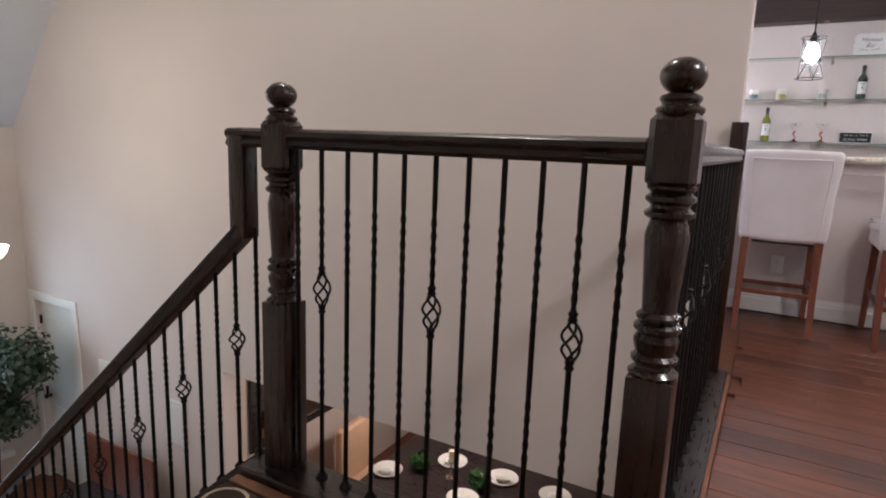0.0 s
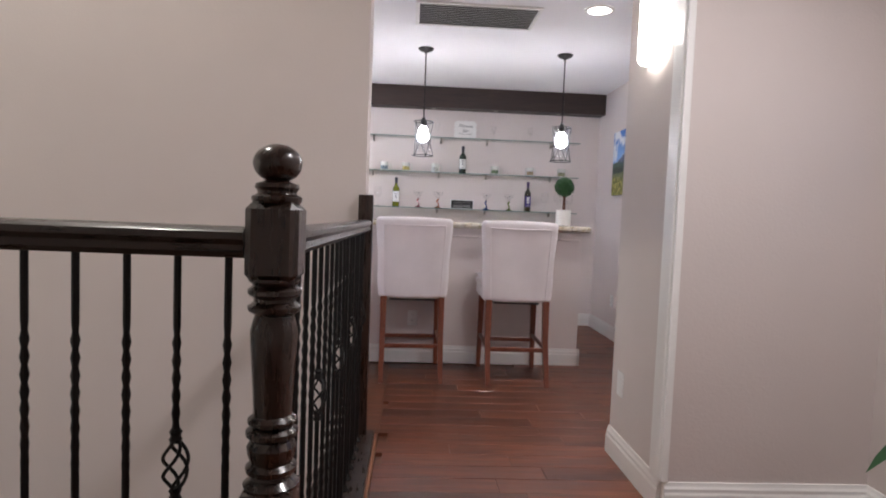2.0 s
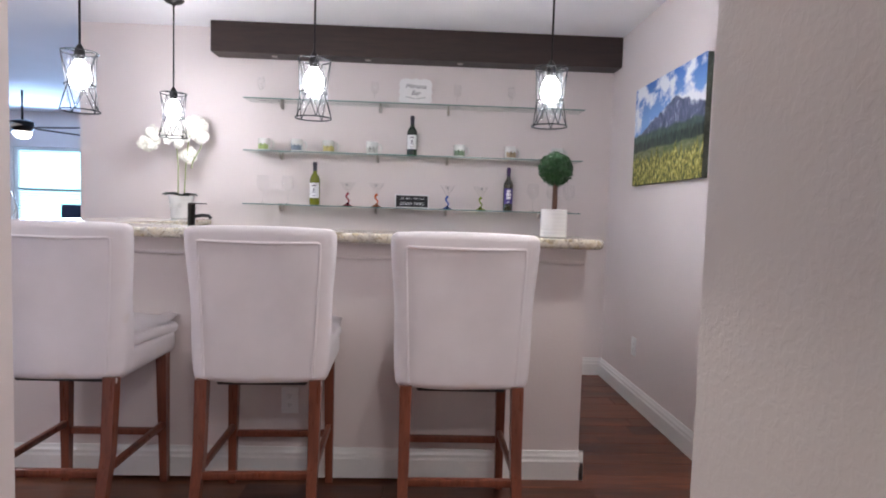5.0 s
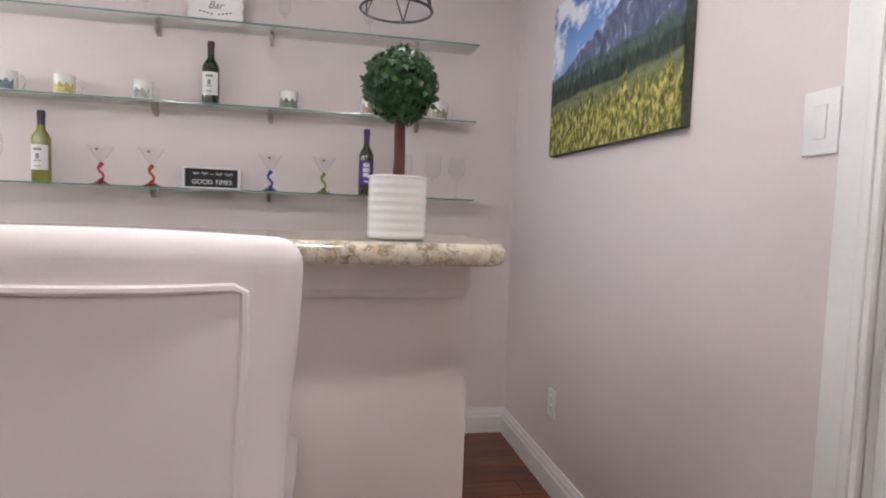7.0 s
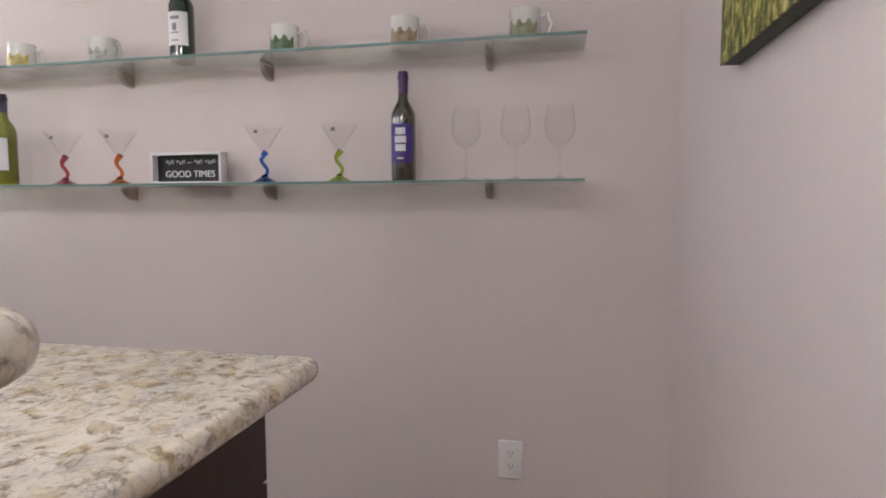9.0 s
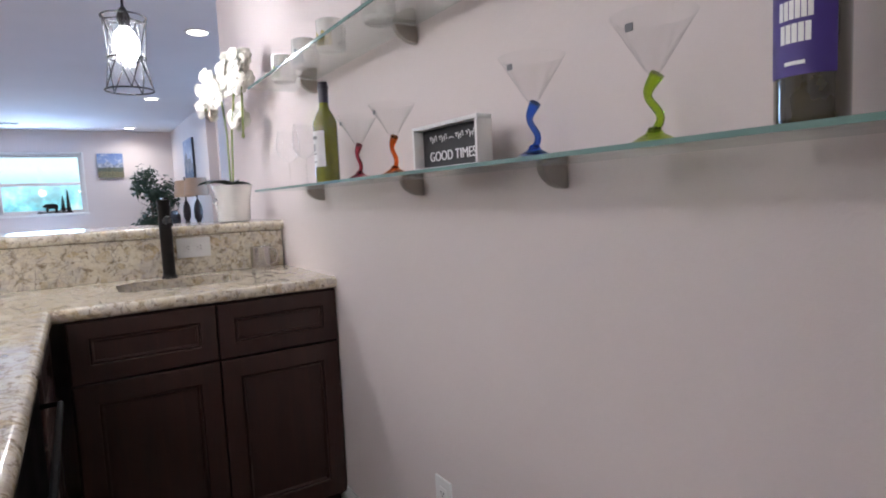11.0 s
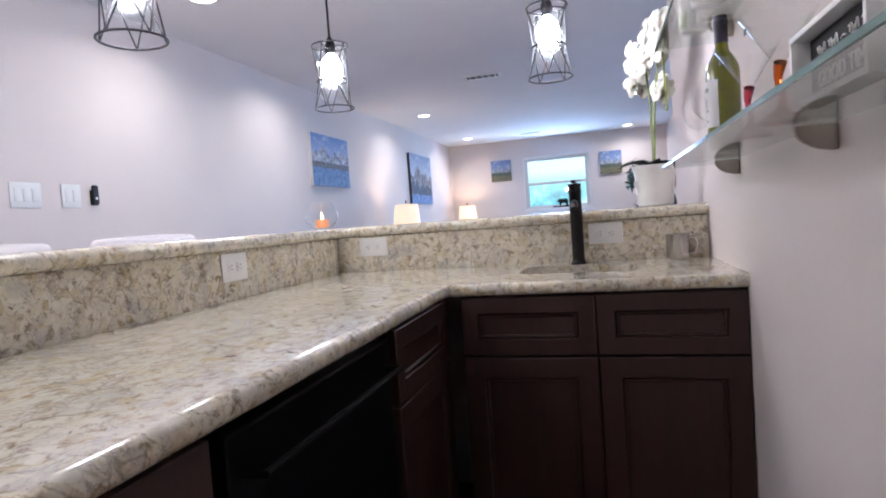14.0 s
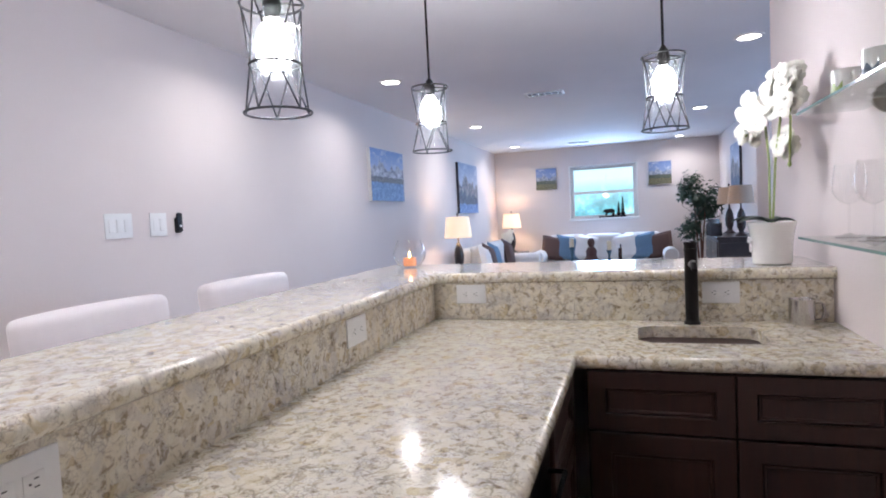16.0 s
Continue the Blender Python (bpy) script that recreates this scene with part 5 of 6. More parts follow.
orch = thing("orchid", (-.715, 6.035, BT), "white orchid with two flower spikes in a white ceramic pot", "potted plant")
part("pot", lathe([(.050, 0), (.064, .003), (.067, .012), (.068, .05), (.070, .085), (.074, .115), (.079, .140), (.082, .150), (.081, .157), (.075, .155), (.070, .14), (.0005, .14)], 32, cap=False), CERAM, orch, "white ceramic pot")
bm = bmesh.new()
for sx in (-1, 1):
    tube([(0, -.070, .085), (sx * .02, -.074, .10), (sx * .035, -.074, .09), (sx * .02, -.073, .08), (0, -.071, .085)], .004, 6, bm)
    tube([(0, -.072, .085), (sx * .012, -.071, .06), (sx * .022, -.069, .045)], .0035, 6, bm)
part("bow_relief", bm, CERAM, orch)


def strap_leaf(bm, base, direction, length, width, droop, n=8):
    d = Vector((*direction, 0)).normalized()
    s = Vector((-d.y, d.x, 0))
    rows = []
    for i in range(n + 1):
        u = i / n
        p = Vector(base) + d * length * u + Vector((0, 0, length * (.5 * u - droop * u * u)))
        wdt = width * math.sin(math.pi * min(1, .12 + u * .88)) ** .7
        rows.append([bm.verts.new(p - s * wdt + Vector((0, 0, wdt * .35))), bm.verts.new(p), bm.verts.new(p + s * wdt + Vector((0, 0, wdt * .35)))])
    for a, b in zip(rows, rows[1:]):
        for k in (0, 1):
            bm.faces.new((a[k], a[k + 1], b[k + 1], b[k]))
    return bm


for dx_, dy_, ln in ((1, -.2, .13), (-.6, -1, .15), (-1, .05, .12), (.4, -1, .13), (.2, .8, .08)):
    bm = strap_leaf(bmesh.new(), (0, 0, .15), (dx_, dy_), ln, .030, .45)
    bmesh.ops.solidify(bm, geom=bm.faces, thickness=.003)
    part("leaf", bm, LEAF3, orch)


def blossom(bm, c, facing, s, rng):
    n = Vector(facing).normalized()
    t = n.orthogonal().normalized()
    b = n.cross(t)
    roll = rng.uniform(0, .8)
    for k in range(5):
        a = roll + k * 2 * math.pi / 5
        w = s * (.95 if k in (1, 4) else .62)
        out = t * math.cos(a) + b * math.sin(a)
        sd = n.cross(out)
        pts = []
        for u, ww in ((.05, .15), (.35, .85), (.7, 1.0), (.95, .6)):
            base = Vector(c) + out * s * u + n * s * (.18 * math.sin(u * 3) - .1 * u)
            pts.append((bm.verts.new(base - sd * w * ww * .6), bm.verts.new(base + n * s * .05), bm.verts.new(base + sd * w * ww * .6)))
        for p, q in zip(pts, pts[1:]):
            bm.faces.new((p[0], p[1], q[1], q[0]))
            bm.faces.new((p[1], p[2], q[2], q[1]))
    bmesh.ops.create_icosphere(bm, subdivisions=1, radius=s * .14, matrix=Matrix.Translation(Vector(c) + n * s * .14))


rng = random.Random(8)
SPIKES = [([(-.02, 0, .14), (-.02, 0, .38), (-.03, -.01, .53), (-.09, -.03, .61), (-.16, -.04, .58), (-.20, -.05, .48)],
           [(-.20, -.04, .52, .04), (-.18, -.04, .57, .035), (-.03, -.03, .54, .045), (-.08, -.03, .59, .04)], 38),
          ([(.02, 0, .14), (.03, .01, .38), (.04, .03, .56), (.08, .04, .645), (.13, .04, .61), (.12, .04, .50), (.06, .05, .40), (.05, .05, .35)],
           [(.07, .04, .63, .05), (.13, .04, .59, .045), (.03, .04, .44, .03), (.01, .02, .60, .045), (.10, .04, .66, .035)], 60)]
for way, clumps, count in SPIKES:
    spl = []
    for i in range(len(way) - 1):
        for k in range(4):
            spl.append(Vector(way[i]).lerp(Vector(way[i + 1]), k / 4))
    part("stem", tube(spl, .0042, 7), STEMG, orch)
    for i in range(count):
        *c, r_ = clumps[i % len(clumps)]
        c = Vector(c) + Vector((rng.uniform(-1, 1) * r_, rng.uniform(-.8, .8) * r_, rng.uniform(-1, 1) * r_))
        bm = bmesh.new()
        blossom(bm, c, (rng.uniform(-.1, 1.0), -.8 + rng.uniform(-.4, .5), rng.uniform(-.25, .35)), rng.uniform(.028, .040), rng)
        part("blossom", bm, PETAL, orch)
    part("bud", lathe([(.0005, -.012), (.007, -.004), (.006, .006), (.0005, .012)], 10, m=Matrix.Translation(spl[-1])), STEMG, orch, "small green bud")

MUGST = mat("brushed_mug_steel", (.52, .50, .48), .20, 1.0, stretch=(1, 1, 12))
cup = thing("steel_mug", (-.53, 6.085, CT), "brushed stainless steel mug on the counter", "mug")
part("body", lathe([(.036, 0), (.039, .003), (.040, .02), (.040, .084), (.0415, .089), (.0395, .089), (.038, .085), (.038, .006), (.0005, .006)], 26, cap=False), MUGST, cup)
part("handle", tube([(.012, .036, .075), (.014, .057, .074), (.015, .064, .05), (.014, .055, .022), (.012, .036, .018)], .0042, 8), MUGST, cup)

can_ = thing("candle_bowl", (-.89, 4.515, BT), "round clear glass bowl with a lit orange candle", "candle")
part("bowl", lathe([(.035, .002), (.055, .012), (.075, .045), (.078, .07), (.070, .10), (.058, .125), (.056, .13)], 32, cap=False), CLEAR, can_, "clear glass bowl")
part("candle", lathe([(.0005, .006), (.031, .008), (.033, .03), (.030, .048), (.0005, .045)], 24, cap=False), ORANGEC, can_, "orange wax with the flame's glow put in as emission")
part("flame", lathe([(.0005, .046), (.006, .056), (.004, .07), (.0005, .082)], 10, cap=False), FLAME, can_, "small flame")

# ---------------- picture and door on the side wall ----------------
MOUNT = mountain_mat()


def canvas(name, m, w, h, thick, face, label, category="picture", edge=None):
    """A stretched canvas; its face in the x-z plane towards -y, origin at the lower middle; heights scaled 0..1 in the painting."""
    t = tagged(new(name), label, category, "pictures")
    t.matrix_world = m
    part("canvas_edge", box(-w / 2, w / 2, -thick, 0, 0, h, .003), edge or WHITES, t)
    bm = box(-w / 2 / h, w / 2 / h, -.004 / h, 0, 0, 1)
    part("painting", bm, face, t, at=Matrix.Translation((0, -thick - .0005, 0)) @ Matrix.Diagonal((h, h, h, 1)))
    return t


canvas("landscape_picture", pose(2.34, 5.175, 1.393, 0, 0, -90), .92, .605, .03, MOUNT, "frameless canvas of a snowy mountain over yellow flowers", edge=mat("canvas_side", (.07, .08, .06), .7, var=.5))

door = thing("door_panel", (2.355, 0, 0), "white panelled interior door, closed, with a bronze lever", "door", kind="structure")
part("leaf", box(.0, .035, DY0 + .004, DY1 - .004, .006, DH - .004, .003), DOORW, door)
for za, zb in ((.18, .86), (1.02, 1.88)):
    bm = bmesh.new()
    for ya, yb in ((DY0 + .12, (DY0 + DY1) / 2 - .04), ((DY0 + DY1) / 2 + .04, DY1 - .12)):
        box(-.007, .0, ya, yb, za, zb, .006, bm=bm)
    part("raised_panel", bm, DOORW, door)
hd = part("lever_handle", lathe([(.033, 0), (.033, .008), (.026, .013), (.012, .018), (.011, .045)], 24, m=pose(0, DY1 - .07, .905, 0, -90)), BRONZE, door, "oil-rubbed bronze lever")
part("lever", tube([(-.043, DY1 - .07, .905), (-.050, DY1 - .09, .902), (-.048, DY1 - .13, .892), (-.046, DY1 - .175, .883)], [.010, .0095, .008, .007], 10), BRONZE, hd)
part("latch_plate", box(-.012, -.001, DY1 - .002, DY1 + .012, .87, .94, .003), BRONZE, door)
cas = thing("door_casing", (2.34, 0, 0), "white moulded casing around the door", "door casing", kind="structure")
for ya, yb in ((DY0 - .09, DY0), (DY1, DY1 + .09)):
    bm = box(-.016, 0, ya, yb, 0, DH + .09, .004)
    box(-.022, -.012, ya + .012, ya + .034, 0, DH + .075, .004, bm=bm)
    part("jamb_casing", bm, TRIM, cas)
bm = box(-.016, 0, DY0, DY1, DH, DH + .09, .004)
part("head_casing", bm, TRIM, cas)
for ya, yb in ((DY0, DY0 + .004), (DY1 - .004, DY1)):
    part("jamb", box(-.001, .1, ya, yb, 0, DH), TRIM, cas)

# ---------------- sitting area ----------------
FWX, RWY, LWY = -9.05, 6.95, 3.11
win = thing("window_far", (FWX - .06, 5.055, 0), "white single-hung window with bright daylight", "window", kind="structure")
WY0, WY1, WZ0, WZ1 = -.555, .555, 1.17, 2.08
bm = bmesh.new()
for q in ((WY0, WY0 + .045, WZ0, WZ1), (WY1 - .045, WY1, WZ0, WZ1), (WY0 + .045, WY1 - .045, WZ0, WZ0 + .045), (WY0 + .045, WY1 - .045, WZ1 - .045, WZ1), (WY0 + .045, WY1 - .045, 1.60, 1.645)):
    box(-.02, .03, q[0], q[1], q[2], q[3], .004, bm=bm)
part("window_frame", bm, TRIM, win)
part("pane", box(-.004, .0, WY0 + .04, WY1 - .04, 1.64, WZ1 - .04), CLEAR, win)
part("pane", box(.006, .010, WY0 + .04, WY1 - .04, WZ0 + .04, 1.605), CLEAR, win)
part("window_sill", box(.0, .10, WY0 - .05, WY1 + .05, WZ0 - .045, WZ0 - .002, .008), TRIM, win)
bm = bmesh.new()
for y0, y1 in ((WY0 - .035, WY0 - .001), (WY1 + .001, WY1 + .035)):
    box(.06, .073, y0, y1, WZ0, WZ1 + .035, .003, bm=bm)
box(.06, .073, WY0, WY1, WZ1 + .001, WZ1 + .035, .003, bm=bm)
part("window_casing", bm, TRIM, win)
m_, nt_, b_, tc_ = nodes_of("daylight_trees")
em = nt_.nodes.new("ShaderNodeEmission")
col_ = ramp(nt_, noise_tex(nt_, tc_.outputs["Object"], 3.5, 6, .65), [(.38, (.05, .26, .34)), (.52, (.12, .52, .62)), (.66, (.50, .90, 1.0))])
sep_ = nt_.nodes.new("ShaderNodeSeparateXYZ")
nt_.links.new(tc_.outputs["Object"], sep_.inputs[0])
up_ = ramp(nt_, sep_.outputs[2], [(.0, (0, 0, 0)), (.55, (.35, .35, .35)), (.9, (1, 1, 1))])
nt_.links.new(mix(nt_, up_, col_, (.62, .92, 1.0)), em.inputs[0])
em.inputs[1].default_value = 1.75
nt_.links.new(em.outputs[0], nt_.nodes["Material Output"].inputs[0])
setting("backdrop_trees", box(-.02, 0, -2.6, 2.6, -.4, 1.4), m_, "bright blue-green daylight and trees outside").matrix_world = Matrix.Translation((FWX - 1.6, 5.05, 1.05))
setting("backdrop_sky", box(-1.4, 1.4, 0, .02, -1.2, 1.2), glow("alcove_daylight", (.45, .85, 1.0), 2.6), "bright daylight outside the alcove window").matrix_world = Matrix.Translation((-4.3, 11.2, 1.4))

bear = thing("bear_silhouette", (FWX + .0, 5.2, WZ0 - .002), "black metal bear and pine silhouette on the window sill", "ornament")
bm = bmesh.new()


def flat(bm, pts, t=.006, x=0.0):
    a = [bm.verts.new((x, y, z)) for y, z in pts]
    c = [bm.verts.new((x + t, y, z)) for y, z in pts]
    bm.faces.new(a)
    bm.faces.new(c[::-1])
    for i in range(len(pts)):
        bm.faces.new((a[i], a[(i + 1) % len(pts)], c[(i + 1) % len(pts)], c[i]))
    return bm


part("ground", flat(bmesh.new(), [(-.24, 0), (.24, 0), (.22, .035), (.1, .022), (0, .03), (-.12, .02), (-.22, .03)]), IRON, bear)
part("bear", flat(bmesh.new(), [(-.12, .025), (-.09, .025), (-.08, .07), (-.01, .07), (0, .025), (.035, .025), (.04, .085), (.045, .11), (.02, .145), (-.04, .15), (-.085, .145), (-.115, .15), (-.145, .125), (-.165, .105), (-.14, .09), (-.12, .085)], .006, .001), IRON, bear)
for ty, th in ((.11, .27), (.18, .36)):
    pts = [(ty - .006, .02)]
    n = 6
    for i in range(n):
        z = .06 + (th - .06) * i / n
        w = .038 * (1 - i / n) + .006
        pts += [(ty - w, z), (ty - w * .4, z + (th - .06) / n * .9)]
    pts.append((ty, th))
    for i in reversed(range(n)):
        z = .06 + (th - .06) * i / n
        w = .038 * (1 - i / n) + .006
        pts += [(ty + w * .4, z + (th - .06) / n * .9), (ty + w, z)]
    pts.append((ty + .006, .02))
    part("pine", flat(bmesh.new(), pts, .006, .002), IRON, bear)

BLUEPIC = layered("blue_lake_painting", ((.42, .48, .66), (.14, .26, .55)),
                  [(.66, .9, 2.4, 1, (.13, .14, .20), (.62, .63, .70), 7), (.47, .14, 9, 4, (.05, .06, .09), (.20, .19, .20), 16), (.36, .06, 6, 2, (.05, .12, .30), (.20, .33, .56), 9), (-.02, .16, 8, 6, (.03, .06, .14), (.10, .17, .32), 14)])
BLUEPIC2 = layered("dark_gorge_painting", ((.50, .50, .58), (.26, .32, .48)),
                   [(.62, 1.9, 1.3, 3, (.08, .08, .12), (.36, .31, .29), 7), (.38, 1.2, 1.8, 8, (.02, .025, .06), (.10, .11, .17), 9), (.18, .16, 4, 5, (.05, .11, .32), (.24, .36, .62), 8)])
GREENPIC = layered("valley_painting", ((.24, .32, .52), (.12, .20, .44)),
                   [(.60, .7, 3, 2, (.09, .12, .20), (.48, .51, .58), 9), (.42, .14, 5, 7, (.05, .07, .06), (.13, .15, .11), 14), (.26, .18, 5, 9, (.09, .09, .05), (.22, .20, .12), 18)])
DARKE = mat("dark_canvas_side", (.03, .03, .04), .7)
canvas("lake_picture", pose(-3.87, LWY, 1.515, 0, 0, 180), .83, .52, .035, BLUEPIC, "frameless canvas of a blue mountain lake")
canvas("gorge_picture", pose(-6.98, LWY, 1.36, 0, 0, 180), 1.05, .75, .035, BLUEPIC2, "frameless canvas of a dark mountain gorge", edge=DARKE)
canvas("valley_picture", pose(FWX, 4.06, 1.72, 0, 0, 90), .37, .385, .03, GREENPIC, "small valley landscape canvas beside the window", edge=DARKE)
canvas("valley_picture", pose(FWX, 6.01, 1.70, 0, 0, 90), .37, .39, .03, GREENPIC, "small valley landscape canvas beside the window", edge=DARKE)
canvas("tall_picture", pose(-7.3, RWY, 1.42, 0, 0, 0), .72, .72, .03, BLUEPIC2, "blue mountain canvas on the side wall", edge=DARKE)


def cushion(w, h, t):
    bm = bmesh.new()
    n = 8
    g = {}
    for s in (-1, 1):
        for i in range(n + 1):
            for k in range(n + 1):
                u, v_ = i / n * 2 - 1, k / n * 2 - 1
                puff = (1 - u ** 4) * (1 - v_ ** 4)
                pin = 1 - .07 * (1 - abs(u)) * abs(v_) - .07 * (1 - abs(v_)) * abs(u)
                g[s, i, k] = bm.verts.new((u * w / 2 * pin, s * t / 2 * puff ** .6, h / 2 + v_ * h / 2 * pin))
    for s in (-1, 1):
        for i in range(n):
            for k in range(n):
                q = [g[s, i, k], g[s, i + 1, k], g[s, i + 1, k + 1], g[s, i, k + 1]]
                bm.faces.new(q if s < 0 else q[::-1])
    bmesh.ops.remove_doubles(bm, verts=bm.verts, dist=.0008)
    return bm


def sofa(where, rz, w, label):
    t = thing("sofa", where, label, "sofa", rz=rz)
    part("base", box(-w / 2 + .14, w / 2 - .14, -.86, -.06, .06, .30, .03), FABRIC2, t)
    part("backrest", box(-w / 2 + .10, w / 2 - .10, -.24, -.02, .28, .86, .07, 4), FABRIC2, t)
    for sx in (-1, 1):
        bm = box(sx * (w / 2 - .08) - .09, sx * (w / 2 - .08) + .09, -.88, -.04, .05, .52, .03)
        merge(bm, lathe([(.0005, -.43), (.10, -.43), (.115, -.40), (.115, .40), (.10, .43), (.0005, .43)], 18, cap=False), pose(sx * (w / 2 - .07), -.46, .54, 90))
        part("arm", bm, FABRIC2, t, "rolled arm")
    n = 3 if w > 1.9 else 2
    cw = (w - .36) / n
    for i in range(n):
        cx = -(w - .36) / 2 + cw * (i + .5)
        part("seat_cushion", box(cx - cw / 2 + .006, cx + cw / 2 - .006, -.88, -.22, .30, .46, .045, 4), FABRIC2, t)
        part("back_cushion", box(cx - cw / 2 + .01, cx + cw / 2 - .01, -.40, -.20, .45, .90, .07, 4), FABRIC2, t)
    for sx in (-1, 1):
        for yy in (-.80, -.12):
            part("foot", box(sx * (w / 2 - .12) - .03, sx * (w / 2 - .12) + .03, yy - .03, yy + .03, -.02, .06), DARKF, t)
    return t


sofa((-8.98, 5.05, 0), 90, 2.25, "white rolled-arm sofa under the window")
sofa((-6.85, 3.18, 0), 180, 2.15, "white rolled-arm sofa along the side wall")


def pillow(x, y, z, rz, tilt, m, size, label):
    ob = solo("throw_pillow", cushion(size, size, .16), m, label, "pillow", pose(x, y, z, tilt, 0, rz), "sofa pillows")
    return ob


for y, m, w in ((4.18, BROWNP, "brown"), (4.42, BLUEP, "blue"), (4.72, FABRIC2, "white"), (5.45, FABRIC2, "white"), (5.72, BLUEP, "blue"), (5.98, BROWNP, "brown")):
    solo("throw_pillow", cushion(.44, .44, .16), m, "%s square throw pillow on the sofa" % w, "pillow", pose(-8.50, y, .46, 0, 0, 90) @ pose(0, 0, 0, -14, 8 if y < 5 else -8, 0), "sofa pillows")
for x, m, w in ((-5.95, FABRIC2, "white"), (-6.25, BROWNP, "brown"), (-6.55, BLUEP, "blue"), (-7.5, BROWNP, "brown")):
    solo("throw_pillow", cushion(.46, .46, .16), m, "%s square throw pillow on the side sofa" % w, "pillow", pose(x, 3.66, .46, 0, 0, 180) @ pose(0, 0, 0, -14, 10, 0), "sofa pillows")


def end_table(x, y):
    t = thing("end_table", (x, y, 0), "small dark wood end table", "table", "end tables")
    part("top", box(-.26, .26, -.26, .26, .58, .62, .008), DARKF, t)
    part("shelf", box(-.23, .23, -.23, .23, .16, .18, .004), DARKF, t)
    for sx in (-1, 1):
        for sy in (-1, 1):
            part("leg", box(sx * .22 - .02, sx * .22 + .02, sy * .22 - .02, sy * .22 + .02, -.02, .58, .004), DARKF, t)
    return t


def table_lamp(x, y, z, label, base, shade, s=1.0, lit=True):
    t = thing("table_lamp", (x, y, z), label, "table lamp", "table lamps")
    part("base", lathe([(.075 * s, 0), (.078 * s, .012), (.05 * s, .03), (.03 * s, .05), (.055 * s, .12 * s), (.062 * s, .22 * s), (.05 * s, .30 * s), (.026 * s, .36 * s), (.012 * s, .38 * s), (.010 * s, .46 * s)], 22), base, t)
    part("shade", lathe([(.170 * s, .44 * s), (.140 * s, .69 * s)], 28, cap=False), shade, t, "glowing cream shade" if lit else "tan bell shade")
    part("finial", lathe([(.004, .70 * s), (.010, .715 * s), (.012, .73 * s), (.003, .75 * s)], 10), base, t)
    part("harp", tube([(0, 0, .46 * s), (.05 * s, 0, .55 * s), (0, 0, .70 * s)], .003, 6), BRONZE, t)
    return t


end_table(-5.18, 3.48)
end_table(-8.70, 3.45)
table_lamp(-5.18, 3.48, .62, "lit table lamp with dark urn base and cream shade", DARKF, SHADEG)
table_lamp(-8.70, 3.45, .62, "lit table lamp with dark urn base and cream shade", DARKF, SHADEG)
lamp("table_lamp_light", "POINT", (-5.18, 3.48, 1.20), 9, WARM, .05)
lamp("table_lamp_light", "POINT", (-8.70, 3.45, 1.20), 9, WARM, .05)
flo = thing("white_flowers", (-8.45, 3.40, .62), "white artificial flowers in a small dark vase", "flowers")
part("vase", lathe([(.03, 0), (.045, .03), (.04, .10), (.025, .14), (.03, .16)], 16), DARKF, flo)
rng = random.Random(2)
bm = bmesh.new()
for i in range(14):
    blossom(bm, (rng.uniform(-.10, .10), rng.uniform(-.08, .08), rng.uniform(.2, .42)), (1, rng.uniform(-.5, .5), .2), .05, rng)
part("blooms", bm, PETAL, flo)

ct_ = thing("coffee_table", (-7.35, 4.95, 0), "dark wood coffee table before the sofa", "table")
part("top", box(-.35, .35, -.60, .60, .42, .46, .008), DARKF, ct_)
for sx in (-1, 1):
    for sy in (-1, 1):
        part("leg", box(sx * .30 - .03, sx * .30 + .03, sy * .54 - .03, sy * .54 + .03, -.02, .42, .005), DARKF, ct_)
tray = solo("tray", box(-.16, .16, -.32, .32, .462, .50, .01), mat("white_tray", (.75, .75, .76), .4), "white tray on the coffee table", "tray", Matrix.Translation((-7.35, 4.97, 0)))
BLUEC = mat("blue_candlestick", (.05, .12, .18), .4)
for cy, hh in ((4.64, .30), (5.19, .24)):
    cs = thing("candlestick", (-7.35, cy, .46), "blue turned candlestick with an ivory pillar candle", "candlestick", "candlesticks")
    part("stick", lathe([(.05, 0), (.052, .012), (.02, .03), (.016, .06), (.026, .09), (.016, .13), (.02, hh - .06), (.042, hh - .01), (.044, hh)], 18), BLUEC, cs)
    part("candle", lathe([(.034, hh), (.034, hh + .13), (.030, hh + .135), (.0005, hh + .13)], 18), CANDLEM, cs)
stat = bmesh.new()
merge(stat, lathe([(.10, 0), (.12, .02), (.11, .06), (.075, .12), (.085, .19), (.06, .24), (.035, .26), (.055, .30), (.052, .35), (.03, .385), (.0005, .39)], 18))
box(-.13, .13, -.15, .15, .0, .05, .03, 3, bm=stat)
solo("statue", stat, mat("dark_red_clay", (.08, .035, .035), .6, var=.2), "small dark red seated figurine on the tray", "figurine", Matrix.Translation((-7.35, 4.93, .50)))

cb = thing("storage_chest", (-6.15, 6.70, 0), "dark lacquered chest with drawers against the wall", "chest")
part("body", box(-.55, .55, -.23, .22, .02, .90, .006), DARKF, cb)
part("top", box(-.57, .57, -.25, .23, .90, .93, .005), DARKF, cb)
for i in range(2):
    for k in range(3):
        dr = part("drawer", box(-.53 + i * .54, -.01 + i * .54, -.246, -.231, .08 + k * .27, .33 + k * .27, .004), DARKF, cb)
        part("knob", lathe([(.006, 0), (.014, .012), (.012, .02), (.0005, .022)], 12, m=pose(-.27 + i * .54, -.246, .2 + k * .27, 90)), CLIP, dr)
part("side_door", box(.551, .565, -.21, .20, .06, .86, .004), DARKF, cb)
table_lamp(-5.78, 6.74, .93, "unlit table lamp with a glossy tan bell shade", DARKF, SHADEC, .85, False)
